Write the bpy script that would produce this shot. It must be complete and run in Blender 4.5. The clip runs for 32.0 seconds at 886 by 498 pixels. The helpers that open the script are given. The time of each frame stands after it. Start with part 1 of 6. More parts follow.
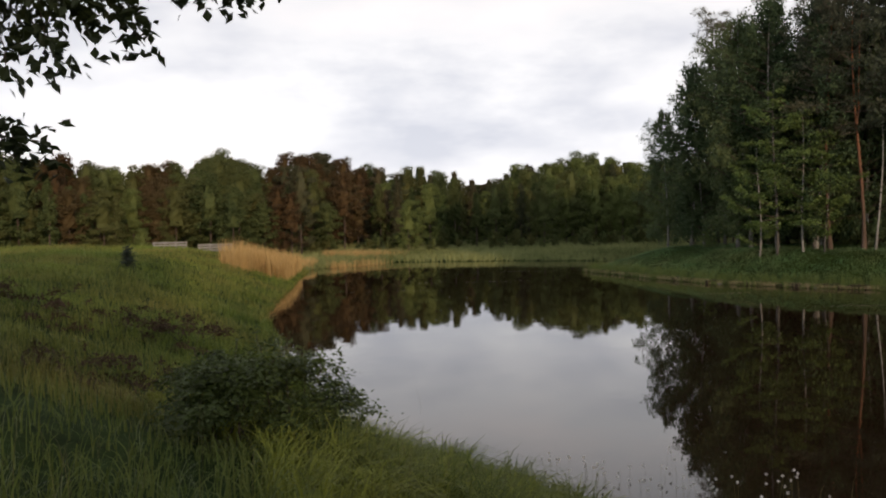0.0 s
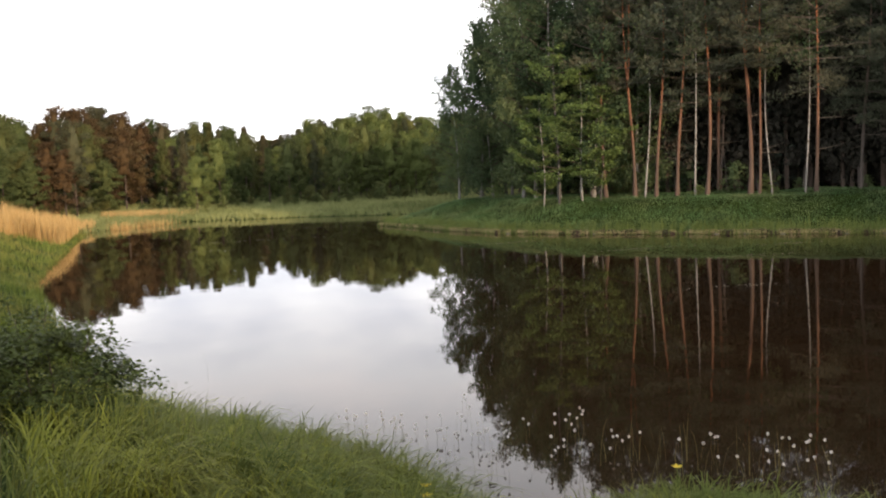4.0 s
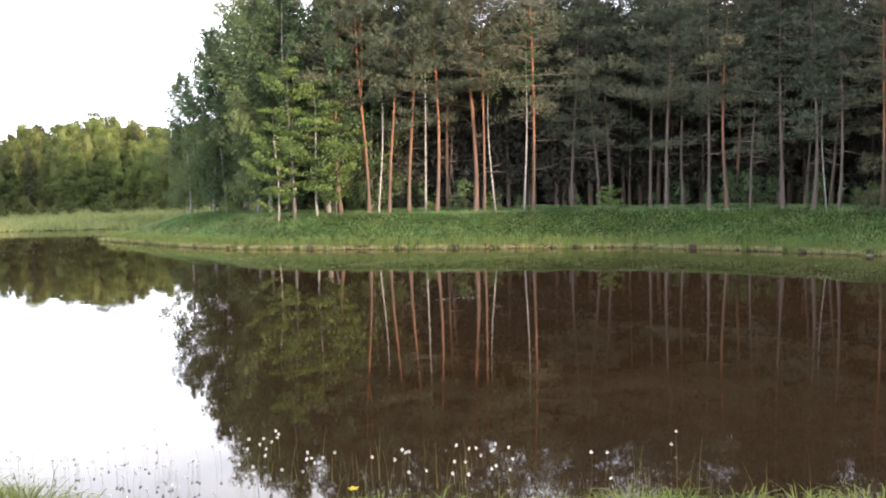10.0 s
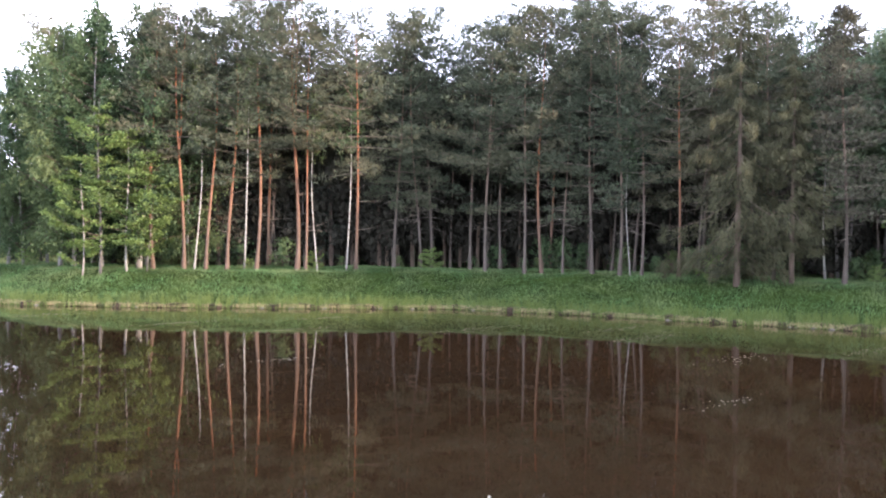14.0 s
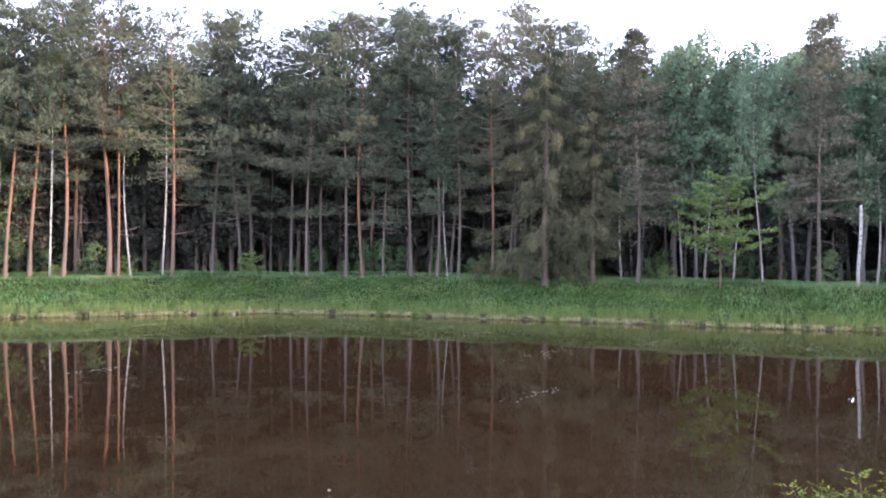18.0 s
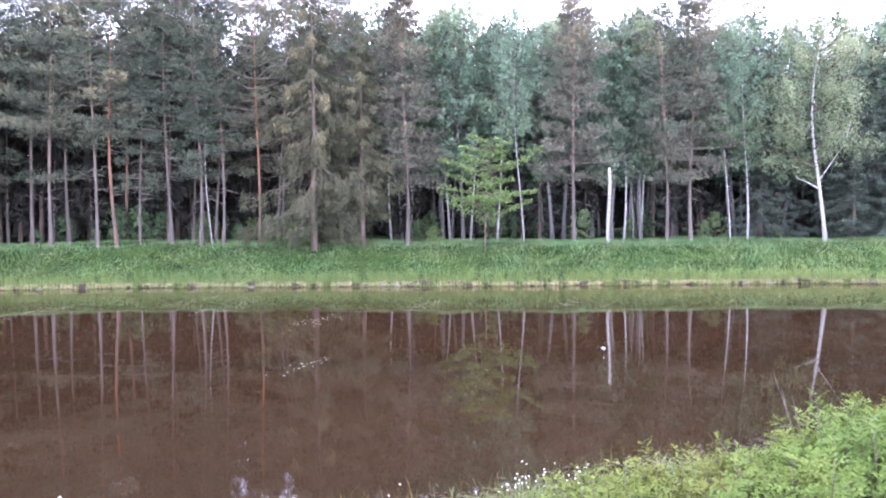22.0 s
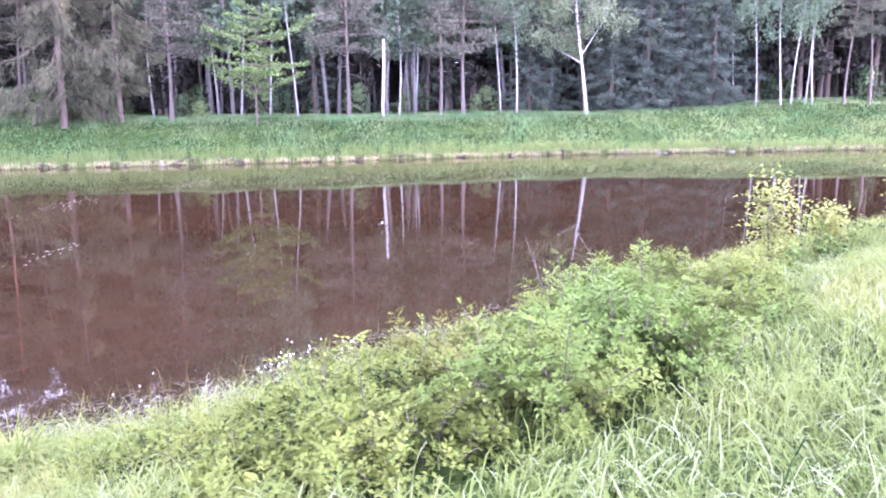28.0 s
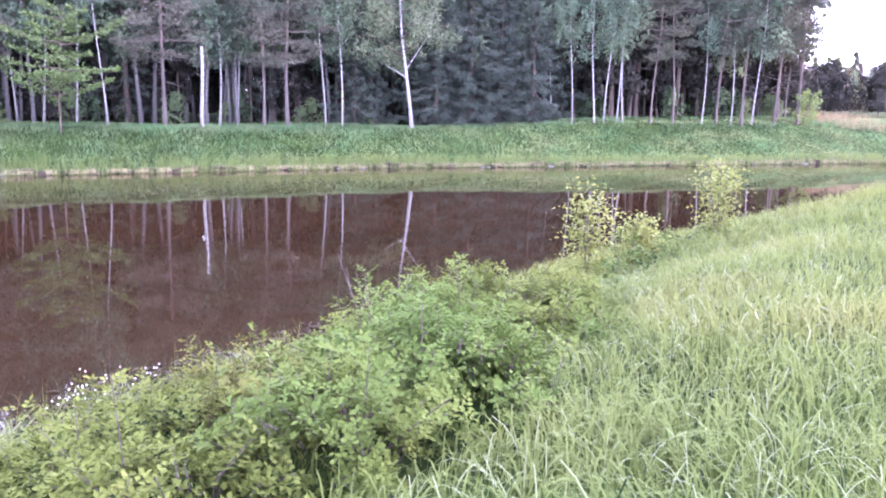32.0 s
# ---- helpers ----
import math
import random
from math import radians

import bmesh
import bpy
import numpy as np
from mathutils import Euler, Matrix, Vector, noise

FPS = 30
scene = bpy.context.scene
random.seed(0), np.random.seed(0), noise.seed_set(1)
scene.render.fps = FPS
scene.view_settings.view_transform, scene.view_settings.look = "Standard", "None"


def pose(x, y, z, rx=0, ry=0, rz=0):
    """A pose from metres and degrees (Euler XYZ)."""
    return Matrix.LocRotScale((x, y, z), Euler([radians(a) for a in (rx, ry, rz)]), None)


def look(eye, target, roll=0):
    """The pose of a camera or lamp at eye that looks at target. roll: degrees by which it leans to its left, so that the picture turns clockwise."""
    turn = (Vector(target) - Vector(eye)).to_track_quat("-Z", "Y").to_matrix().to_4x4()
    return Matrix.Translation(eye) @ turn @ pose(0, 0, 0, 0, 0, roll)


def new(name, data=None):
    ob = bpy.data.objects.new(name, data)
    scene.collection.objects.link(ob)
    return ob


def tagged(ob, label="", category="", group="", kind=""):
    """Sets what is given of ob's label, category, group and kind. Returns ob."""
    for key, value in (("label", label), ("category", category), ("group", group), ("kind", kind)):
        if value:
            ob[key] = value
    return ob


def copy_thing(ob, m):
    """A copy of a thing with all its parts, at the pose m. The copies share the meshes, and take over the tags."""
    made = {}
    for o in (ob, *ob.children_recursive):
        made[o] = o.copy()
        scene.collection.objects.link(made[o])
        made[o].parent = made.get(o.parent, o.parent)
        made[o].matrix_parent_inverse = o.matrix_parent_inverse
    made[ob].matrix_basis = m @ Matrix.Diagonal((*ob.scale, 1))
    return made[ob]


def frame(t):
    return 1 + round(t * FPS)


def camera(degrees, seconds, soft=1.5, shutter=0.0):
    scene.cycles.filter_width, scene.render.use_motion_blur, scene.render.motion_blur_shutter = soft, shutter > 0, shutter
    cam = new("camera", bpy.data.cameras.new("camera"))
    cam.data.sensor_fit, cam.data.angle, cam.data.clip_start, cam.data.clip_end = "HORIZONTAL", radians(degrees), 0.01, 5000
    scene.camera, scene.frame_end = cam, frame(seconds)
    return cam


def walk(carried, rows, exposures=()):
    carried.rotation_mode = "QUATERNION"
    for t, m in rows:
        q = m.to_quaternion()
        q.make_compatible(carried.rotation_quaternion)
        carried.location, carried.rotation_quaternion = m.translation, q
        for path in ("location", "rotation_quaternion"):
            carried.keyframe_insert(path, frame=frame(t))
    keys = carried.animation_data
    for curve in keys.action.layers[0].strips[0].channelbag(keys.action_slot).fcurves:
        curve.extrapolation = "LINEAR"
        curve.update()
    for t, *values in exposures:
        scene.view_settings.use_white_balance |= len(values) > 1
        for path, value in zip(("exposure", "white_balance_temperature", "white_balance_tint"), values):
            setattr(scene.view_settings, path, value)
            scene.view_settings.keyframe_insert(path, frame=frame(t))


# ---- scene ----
# The walk: seconds, place, yaw, pitch, roll. Water lies at z = 0.
cam = camera(55.19, 32.0, soft=2.05)
EYE = 4.3
ROWS = [
    (0.0, -0.000, 0.000, 0.001, 0.00, -1.69, 1.30),
    (0.5, 0.027, 0.012, -0.000, -1.39, -1.66, 1.49),
    (1.0, 0.031, 0.045, -0.007, -2.75, -1.89, 1.56),
    (1.5, 0.032, 0.145, -0.013, -4.69, -2.23, 1.64),
    (2.0, 0.015, 0.252, -0.025, -7.10, -2.58, 1.75),
    (2.5, 0.020, 0.307, -0.034, -8.72, -2.71, 1.74),
    (3.0, 0.035, 0.389, -0.044, -11.11, -3.34, 2.01),
    (3.5, 0.074, 0.433, -0.052, -12.60, -4.30, 2.14),
    (5.5, 0.361, 0.401, -0.025, -17.27, -6.23, 2.50),
    (6.0, 0.403, 0.368, 0.002, -18.57, -5.86, 2.31),
    (6.5, 0.466, 0.356, 0.023, -20.34, -5.55, 2.04),
    (7.0, 0.564, 0.372, 0.004, -21.72, -5.37, 1.82),
    (7.5, 0.651, 0.418, -0.055, -22.92, -5.47, 1.86),
    (8.0, 0.722, 0.477, -0.090, -24.27, -6.03, 1.81),
    (8.5, 0.817, 0.507, -0.126, -26.04, -6.53, 1.79),
    (9.0, 0.894, 0.531, -0.128, -28.07, -6.67, 1.71),
    (9.5, 0.965, 0.512, -0.105, -29.39, -5.61, 1.49),
    (10.0, 1.042, 0.537, -0.096, -30.76, -4.63, 1.20),
    (10.5, 1.094, 0.612, -0.098, -31.69, -4.02, 1.01),
    (11.0, 1.158, 0.665, -0.104, -33.33, -3.73, 0.75),
    (11.5, 1.192, 0.769, -0.135, -35.42, -3.31, 0.61),
    (12.0, 1.225, 0.831, -0.139, -36.43, -2.75, 0.30),
    (12.5, 1.215, 0.831, -0.126, -37.09, -2.20, 0.20),
    (13.0, 1.265, 0.801, -0.109, -38.27, -1.15, 0.00),
    (13.5, 1.280, 0.755, -0.109, -39.37, -0.93, -0.16),
    (14.0, 1.329, 0.745, -0.113, -42.57, -0.60, -0.62),
    (14.5, 1.284, 0.769, -0.107, -45.98, -0.48, -0.83),
    (16.5, 0.647, 0.242, -0.044, -50.64, -1.40, -0.04),
    (17.0, 0.487, 0.207, -0.010, -51.72, -0.76, 0.02),
    (17.5, 0.374, 0.224, 0.014, -53.47, -0.40, -0.12),
    (18.0, 0.329, 0.270, 0.041, -54.92, -0.45, -0.26),
    (18.5, 0.374, 0.315, 0.044, -56.37, -0.66, -0.27),
    (19.0, 0.470, 0.378, 0.062, -57.97, -1.06, -0.32),
    (19.5, 0.593, 0.463, 0.067, -60.80, -1.51, -0.09),
    (20.0, 0.801, 0.479, 0.066, -62.80, -1.79, -0.01),
    (20.5, 0.894, 0.497, 0.096, -64.43, -2.00, 0.50),
    (21.0, 1.047, 0.543, 0.146, -66.75, -2.30, 0.52),
    (21.5, 1.185, 0.531, 0.107, -68.36, -2.45, 0.33),
    (22.0, 1.281, 0.508, 0.098, -70.15, -3.00, 0.57),
    (22.5, 1.383, 0.515, 0.062, -71.39, -3.13, 0.69),
    (23.0, 1.517, 0.487, 0.028, -72.84, -4.02, 0.73),
    (23.5, 1.597, 0.489, 0.002, -73.29, -7.52, 0.81),
    (24.0, 1.641, 0.482, -0.009, -73.65, -9.71, 0.97),
    (24.5, 1.678, 0.474, -0.015, -74.13, -10.44, 1.03),
    (26.5, 1.738, 0.430, -0.047, -79.29, -11.47, 0.47),
    (27.0, 1.811, 0.390, -0.056, -80.83, -11.37, 0.60),
    (27.5, 1.886, 0.362, -0.068, -82.78, -11.36, 0.37),
    (28.0, 1.963, 0.329, -0.078, -84.83, -11.35, 0.34),
    (28.5, 2.036, 0.313, -0.100, -86.82, -11.33, -0.01),
    (29.0, 2.109, 0.291, -0.106, -88.07, -11.40, 0.04),
    (29.5, 2.203, 0.265, -0.117, -89.58, -11.45, -0.01),
    (30.0, 2.262, 0.243, -0.132, -91.31, -11.25, -0.37),
    (30.5, 2.346, 0.222, -0.138, -92.73, -11.10, -0.55),
    (31.0, 2.424, 0.202, -0.150, -93.88, -10.88, -0.83),
    (31.5, 2.465, 0.177, -0.159, -95.14, -10.49, -0.93),
    (32.0, 2.520, 0.162, -0.170, -96.21, -10.34, -1.09),
]
EXPOSURES = [(0.0, -0.78, 6500, 10), (2.0, -0.3, 6550, 10), (3.5, 0.2, 6550, 10), (5.5, 0.65, 6500, 10), (7.0, 0.76, 6480, 10), (8.0, 0.84, 6450, 10), (9.0, 1.55, 6350, 10), (10.0, 1.66, 6200, 11), (12.0, 1.72, 5980, 12), (13.0, 1.82, 5850, 13), (14.5, 2.0, 5600, 16),
             (16.5, 2.68, 5450, 18), (17.0, 2.68, 5430, 18), (18.0, 2.0, 5420, 19), (19.0, 2.45, 5400, 20), (20.0, 2.95, 5360, 23), (21.0, 3.05, 5330, 26), (22.0, 3.05, 5300, 30), (23.0, 3.33, 5280, 34), (24.5, 3.56, 5210, 38), (28.0, 3.60, 5130, 46), (30.0, 3.47, 5120, 48), (32.0, 3.14, 5120, 47)]
walk(cam, [(t, pose(x, y, EYE + z, 90 + pitch, roll, yaw)) for t, x, y, z, yaw, pitch, roll in ROWS], EXPOSURES)

# ---- sky, sun ----
SUN_AZ, SUN_EL = 160.0, 10.0
world = bpy.data.worlds.new("evening_sky")
scene.world = world
world.use_nodes = True
wn, wl = world.node_tree.nodes, world.node_tree.links
wn.clear()
w_out, w_bg = wn.new("ShaderNodeOutputWorld"), wn.new("ShaderNodeBackground")
w_sky = wn.new("ShaderNodeTexSky")
w_sky.sky_type, w_sky.sun_disc = "NISHITA", False
w_sky.sun_elevation, w_sky.sun_rotation = radians(SUN_EL), radians(SUN_AZ)
w_scale = wn.new("ShaderNodeMix")
w_scale.data_type, w_scale.blend_type = "RGBA", "MULTIPLY"
w_scale.inputs["Factor"].default_value = 1.0
w_scale.inputs["B"].default_value = (0.11, 0.11, 0.11, 1)
w_co = wn.new("ShaderNodeTexCoord")
w_map = wn.new("ShaderNodeMapping")
w_map.inputs["Scale"].default_value = (1.5, 1.5, 4.0)
w_no = wn.new("ShaderNodeTexNoise")
w_no.inputs["Scale"].default_value, w_no.inputs["Detail"].default_value, w_no.inputs["Roughness"].default_value = 1.7, 7, 0.55
w_ramp = wn.new("ShaderNodeValToRGB")
w_ramp.color_ramp.elements[0].position, w_ramp.color_ramp.elements[0].color = 0.36, (0.66, 0.67, 0.75, 1)
w_ramp.color_ramp.elements[1].position, w_ramp.color_ramp.elements[1].color = 0.66, (1.14, 1.07, 1.06, 1)
w_mid = w_ramp.color_ramp.elements.new(0.52)
w_mid.color = (1.0, 0.98, 1.0, 1)
w_mix = wn.new("ShaderNodeMix")
w_mix.data_type = "RGBA"
w_mix.inputs["Factor"].default_value = 0.88
w_bg.inputs["Strength"].default_value = 1.0
wl.new(w_co.outputs["Generated"], w_map.inputs["Vector"])
wl.new(w_map.outputs["Vector"], w_no.inputs["Vector"])
wl.new(w_no.outputs["Fac"], w_ramp.inputs["Fac"])
w_sep, w_fall = wn.new("ShaderNodeSeparateXYZ"), wn.new("ShaderNodeMapRange")
wl.new(w_co.outputs["Generated"], w_sep.inputs[0])
wl.new(w_sep.outputs["Z"], w_fall.inputs["Value"])
w_fall.inputs["From Min"].default_value, w_fall.inputs["From Max"].default_value = 0.05, 0.75
w_fall.inputs["To Min"].default_value, w_fall.inputs["To Max"].default_value = 2.15, 0.85
w_grad = wn.new("ShaderNodeMix")
w_grad.data_type, w_grad.blend_type = "RGBA", "MULTIPLY"
w_grad.inputs["Factor"].default_value = 1.0
wl.new(w_ramp.outputs["Color"], w_grad.inputs["A"])
wl.new(w_fall.outputs["Result"], w_grad.inputs["B"])
wl.new(w_sky.outputs["Color"], w_scale.inputs["A"])
wl.new(w_scale.outputs["Result"], w_mix.inputs["A"])
wl.new(w_grad.outputs["Result"], w_mix.inputs["B"])
wl.new(w_mix.outputs["Result"], w_bg.inputs["Color"])
wl.new(w_bg.outputs["Background"], w_out.inputs["Surface"])
sun_data = bpy.data.lights.new("low_sun", "SUN")
sun_data.energy, sun_data.angle, sun_data.color = 3.6, radians(2), (1.0, 0.72, 0.48)
sun = new("low_sun", sun_data)
sx, sy, sz = math.sin(radians(SUN_AZ)) * math.cos(radians(SUN_EL)), math.cos(radians(SUN_AZ)) * math.cos(radians(SUN_EL)), math.sin(radians(SUN_EL))
sun.matrix_world = look((sx * 300, sy * 300, sz * 300), (0, 0, 0))

rng = np.random.default_rng(7)


# ---- materials ----
def material(name, dark, light, scale=4.0, rough=0.7, bump=0.2, fine=40.0, vary=0.15, leaf=0.0, space="Object", stretch=(1, 1, 1), gloss=0.3, light2=None, drift=0.15):
    """Two colours mixed by noise at two scales, with relief; leaf: share of light let through; light2: another light colour, in drifts and for some objects."""
    m = bpy.data.materials.new(name)
    m.use_nodes = True
    n, l = m.node_tree.nodes, m.node_tree.links
    bsdf, out = n["Principled BSDF"], n["Material Output"]
    co, mp = n.new("ShaderNodeTexCoord"), n.new("ShaderNodeMapping")
    mp.inputs["Scale"].default_value = stretch
    l.new(co.outputs[space], mp.inputs["Vector"])
    a, b = n.new("ShaderNodeTexNoise"), n.new("ShaderNodeTexNoise")
    a.inputs["Scale"].default_value, a.inputs["Detail"].default_value = scale, 6
    b.inputs["Scale"].default_value, b.inputs["Detail"].default_value = fine, 3
    l.new(mp.outputs["Vector"], a.inputs["Vector"])
    l.new(mp.outputs["Vector"], b.inputs["Vector"])
    add = n.new("ShaderNodeMath")
    add.operation = "MULTIPLY_ADD"
    add.inputs[1].default_value = 0.45
    l.new(b.outputs["Fac"], add.inputs[0])
    l.new(a.outputs["Fac"], add.inputs[2])
    island, obj = n.new("ShaderNodeNewGeometry"), n.new("ShaderNodeObjectInfo")
    r1, r2 = n.new("ShaderNodeMath"), n.new("ShaderNodeMath")
    r1.operation = r2.operation = "MULTIPLY_ADD"
    r1.inputs[1].default_value, r2.inputs[1].default_value = vary, vary
    l.new(island.outputs["Random Per Island"], r1.inputs[0])
    l.new(add.outputs[0], r1.inputs[2])
    l.new(obj.outputs["Random"], r2.inputs[0])
    l.new(r1.outputs[0], r2.inputs[2])
    ramp = n.new("ShaderNodeValToRGB")
    ramp.color_ramp.elements[0].position, ramp.color_ramp.elements[1].position = 0.5 + vary * 0.5, 0.95 + vary
    ramp.color_ramp.elements[0].color, ramp.color_ramp.elements[1].color = (*dark, 1), (*light, 1)
    l.new(r2.outputs[0], ramp.inputs["Fac"])
    colour = ramp.outputs["Color"]
    if light2:
        ramp2, big, add2, edge, mix2 = n.new("ShaderNodeValToRGB"), n.new("ShaderNodeTexNoise"), n.new("ShaderNodeMath"), n.new("ShaderNodeMapRange"), n.new("ShaderNodeMix")
        for e, e2 in zip(ramp.color_ramp.elements, ramp2.color_ramp.elements):
            e2.position = e.position
        ramp2.color_ramp.elements[0].color, ramp2.color_ramp.elements[1].color = (*[0.5 * (q + 0.28 * w) for q, w in zip(dark, light2)], 1), (*light2, 1)
        l.new(r2.outputs[0], ramp2.inputs["Fac"])
        big.inputs["Scale"].default_value, big.inputs["Detail"].default_value = drift, 5
        l.new(co.outputs[space], big.inputs["Vector"])
        add2.operation = "MULTIPLY_ADD"
        add2.inputs[1].default_value = 0.35
        l.new(obj.outputs["Random"], add2.inputs[0])
        l.new(big.outputs["Fac"], add2.inputs[2])
        edge.inputs["From Min"].default_value, edge.inputs["From Max"].default_value = 0.55, 0.9
        l.new(add2.outputs[0], edge.inputs["Value"])
        mix2.data_type = "RGBA"
        l.new(edge.outputs["Result"], mix2.inputs["Factor"])
        l.new(colour, mix2.inputs["A"])
        l.new(ramp2.outputs["Color"], mix2.inputs["B"])
        colour = mix2.outputs["Result"]
    l.new(colour, bsdf.inputs["Base Color"])
    bsdf.inputs["Roughness"].default_value = rough
    bsdf.inputs["Specular IOR Level"].default_value = gloss
    if bump:
        bp = n.new("ShaderNodeBump")
        bp.inputs["Strength"].default_value, bp.inputs["Distance"].default_value = bump, 0.02
        l.new(add.outputs[0], bp.inputs["Height"])
        l.new(bp.outputs["Normal"], bsdf.inputs["Normal"])
    if leaf:
        tr, mx = n.new("ShaderNodeBsdfTranslucent"), n.new("ShaderNodeMixShader")
        l.new(colour, tr.inputs["Color"])
        mx.inputs["Fac"].default_value = leaf
        l.new(bsdf.outputs["BSDF"], mx.inputs[1])
        l.new(tr.outputs["BSDF"], mx.inputs[2])
        l.new(mx.outputs["Shader"], out.inputs["Surface"])
    return m


def bark_two(name, low, high, z0, z1, mark=None):
    """Bark whose colour goes from low to high up the trunk, furrowed along it; mark: colour of cross marks."""
    m = material(name, tuple(c * 0.6 for c in low), low, 3.0, 0.9, 0.7, 22.0, 0.1, stretch=(1, 1, 0.25))
    n, l = m.node_tree.nodes, m.node_tree.links
    bsdf = n["Principled BSDF"]
    old = bsdf.inputs["Base Color"].links[0].from_socket
    co = n.new("ShaderNodeTexCoord")
    sep, rng_ = n.new("ShaderNodeSeparateXYZ"), n.new("ShaderNodeMapRange")
    l.new(co.outputs["Object"], sep.inputs[0])
    l.new(sep.outputs["Z"], rng_.inputs["Value"])
    rng_.inputs["From Min"].default_value, rng_.inputs["From Max"].default_value = z0, z1
    hi = n.new("ShaderNodeMix")
    hi.data_type, hi.blend_type = "RGBA", "MULTIPLY"
    hi.inputs["Factor"].default_value = 0.6
    no = n.new("ShaderNodeTexNoise")
    no.inputs["Scale"].default_value = 7.0
    l.new(co.outputs["Object"], no.inputs["Vector"])
    hi.inputs["A"].default_value = (*[c * 1.35 for c in high], 1)
    l.new(no.outputs["Fac"], hi.inputs["B"])
    mx = n.new("ShaderNodeMix")
    mx.data_type = "RGBA"
    l.new(rng_.outputs["Result"], mx.inputs["Factor"])
    l.new(old, mx.inputs["A"])
    l.new(hi.outputs["Result"], mx.inputs["B"])
    last = mx.outputs["Result"]
    if mark:
        mp, no2, ra, m2 = n.new("ShaderNodeMapping"), n.new("ShaderNodeTexNoise"), n.new("ShaderNodeValToRGB"), n.new("ShaderNodeMix")
        mp.inputs["Scale"].default_value = (1.6, 1.6, 9.0)
        no2.inputs["Scale"].default_value, no2.inputs["Detail"].default_value = 1.5, 4
        l.new(co.outputs["Object"], mp.inputs["Vector"])
        l.new(mp.outputs["Vector"], no2.inputs["Vector"])
        ra.color_ramp.elements[0].position, ra.color_ramp.elements[1].position = 0.58, 0.64
        l.new(no2.outputs["Fac"], ra.inputs["Fac"])
        m2.data_type = "RGBA"
        l.new(ra.outputs["Color"], m2.inputs["Factor"])
        l.new(last, m2.inputs["A"])
        m2.inputs["B"].default_value = (*mark, 1)
        last = m2.outputs["Result"]
    l.new(last, bsdf.inputs["Base Color"])
    return m


M_GROUND = material("grassy_soil", (0.011, 0.020, 0.005), (0.042, 0.070, 0.016), 0.8, 0.95, 0.4, 9.0, 0.0, gloss=0.05)
M_GRASS = material("green_grass_blade", (0.012, 0.028, 0.006), (0.146, 0.190, 0.050), 0.5, 0.6, 0, 5.0, 0.55, leaf=0.32, gloss=0.06, light2=(0.196, 0.202, 0.062), drift=0.5)
M_GRASS_PALE = material("pale_grass_blade", (0.045, 0.072, 0.026), (0.210, 0.245, 0.102), 0.8, 0.4, 0, 6.0, 0.35, leaf=0.2, gloss=0.36)
M_BANK = material("bank_grass_blade", (0.084, 0.174, 0.068), (0.164, 0.296, 0.126), 0.35, 0.7, 0, 1.4, 0.08, leaf=0.45, gloss=0.05, light2=(0.25, 0.305, 0.150), drift=0.4)
M_SLOPE = material("slope_grass_blade", (0.030, 0.060, 0.012), (0.190, 0.250, 0.056), 0.35, 0.65, 0, 1.4, 0.3, leaf=0.25, gloss=0.1, light2=(0.26, 0.23, 0.075), drift=0.2)
M_DRY = material("dry_reed_straw", (0.28, 0.18, 0.068), (0.56, 0.395, 0.17), 0.4, 0.75, 0, 3.0, 0.3, leaf=0.25, gloss=0.15)
M_SEDGE = material("yellow_sedge", (0.09, 0.085, 0.03), (0.21, 0.19, 0.075), 0.5, 0.7, 0, 4.0, 0.3, leaf=0.25)
M_PINE_BARK = bark_two("scots_pine_bark", (0.128, 0.090, 0.069), (0.285, 0.128, 0.066), 2.0, 8.5)
M_PINE_BARK_GREY = bark_two("grey_pine_bark", (0.115, 0.097, 0.085), (0.215, 0.150, 0.108), 3.0, 11.0)
M_BIRCH_BARK = bark_two("white_birch_bark", (0.24, 0.232, 0.215), (0.33, 0.32, 0.30), 0.0, 2.0, (0.05, 0.045, 0.04))
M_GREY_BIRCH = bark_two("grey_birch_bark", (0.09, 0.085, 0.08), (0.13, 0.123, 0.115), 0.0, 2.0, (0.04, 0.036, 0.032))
M_DARK_BARK = material("dark_bark", (0.05, 0.038, 0.03), (0.13, 0.10, 0.08), 5.0, 0.95, 0.6, 30.0, 0.1, stretch=(1, 1, 0.3))
M_NEEDLE = material("pine_needles", (0.012, 0.017, 0.012), (0.090, 0.108, 0.072), 0.6, 0.65, 0, 3.0, 0.35, leaf=0.2, gloss=0.15, light2=(0.124, 0.116, 0.074), drift=0.12)
M_NEEDLE_BROWN = material("thinning_brown_needles", (0.021, 0.020, 0.016), (0.116, 0.114, 0.080), 0.6, 0.65, 0, 3.0, 0.35, leaf=0.2, gloss=0.2)
M_LIMB = material("grey_brown_limb_bark", (0.055, 0.045, 0.038), (0.15, 0.125, 0.105), 3.0, 0.9, 0, 12.0, 0.2)
M_OLD_SPRUCE = material("brownish_spruce_sprays", (0.017, 0.021, 0.012), (0.085, 0.085, 0.046), 0.5, 0.65, 0, 3.0, 0.35, leaf=0.2, gloss=0.2)
# near-black: the inner shade of the wood is put into this colour
M_SHADED = material("wood_shade_tinted_needles", (0.010, 0.012, 0.010), (0.045, 0.043, 0.034), 0.5, 0.8, 0, 3.0, 0.35, leaf=0.1, gloss=0.1)
M_SPRUCE_DARK = material("dark_spruce_needles", (0.012, 0.021, 0.016), (0.062, 0.080, 0.058), 0.7, 0.65, 0, 3.0, 0.35, leaf=0.15, gloss=0.2)
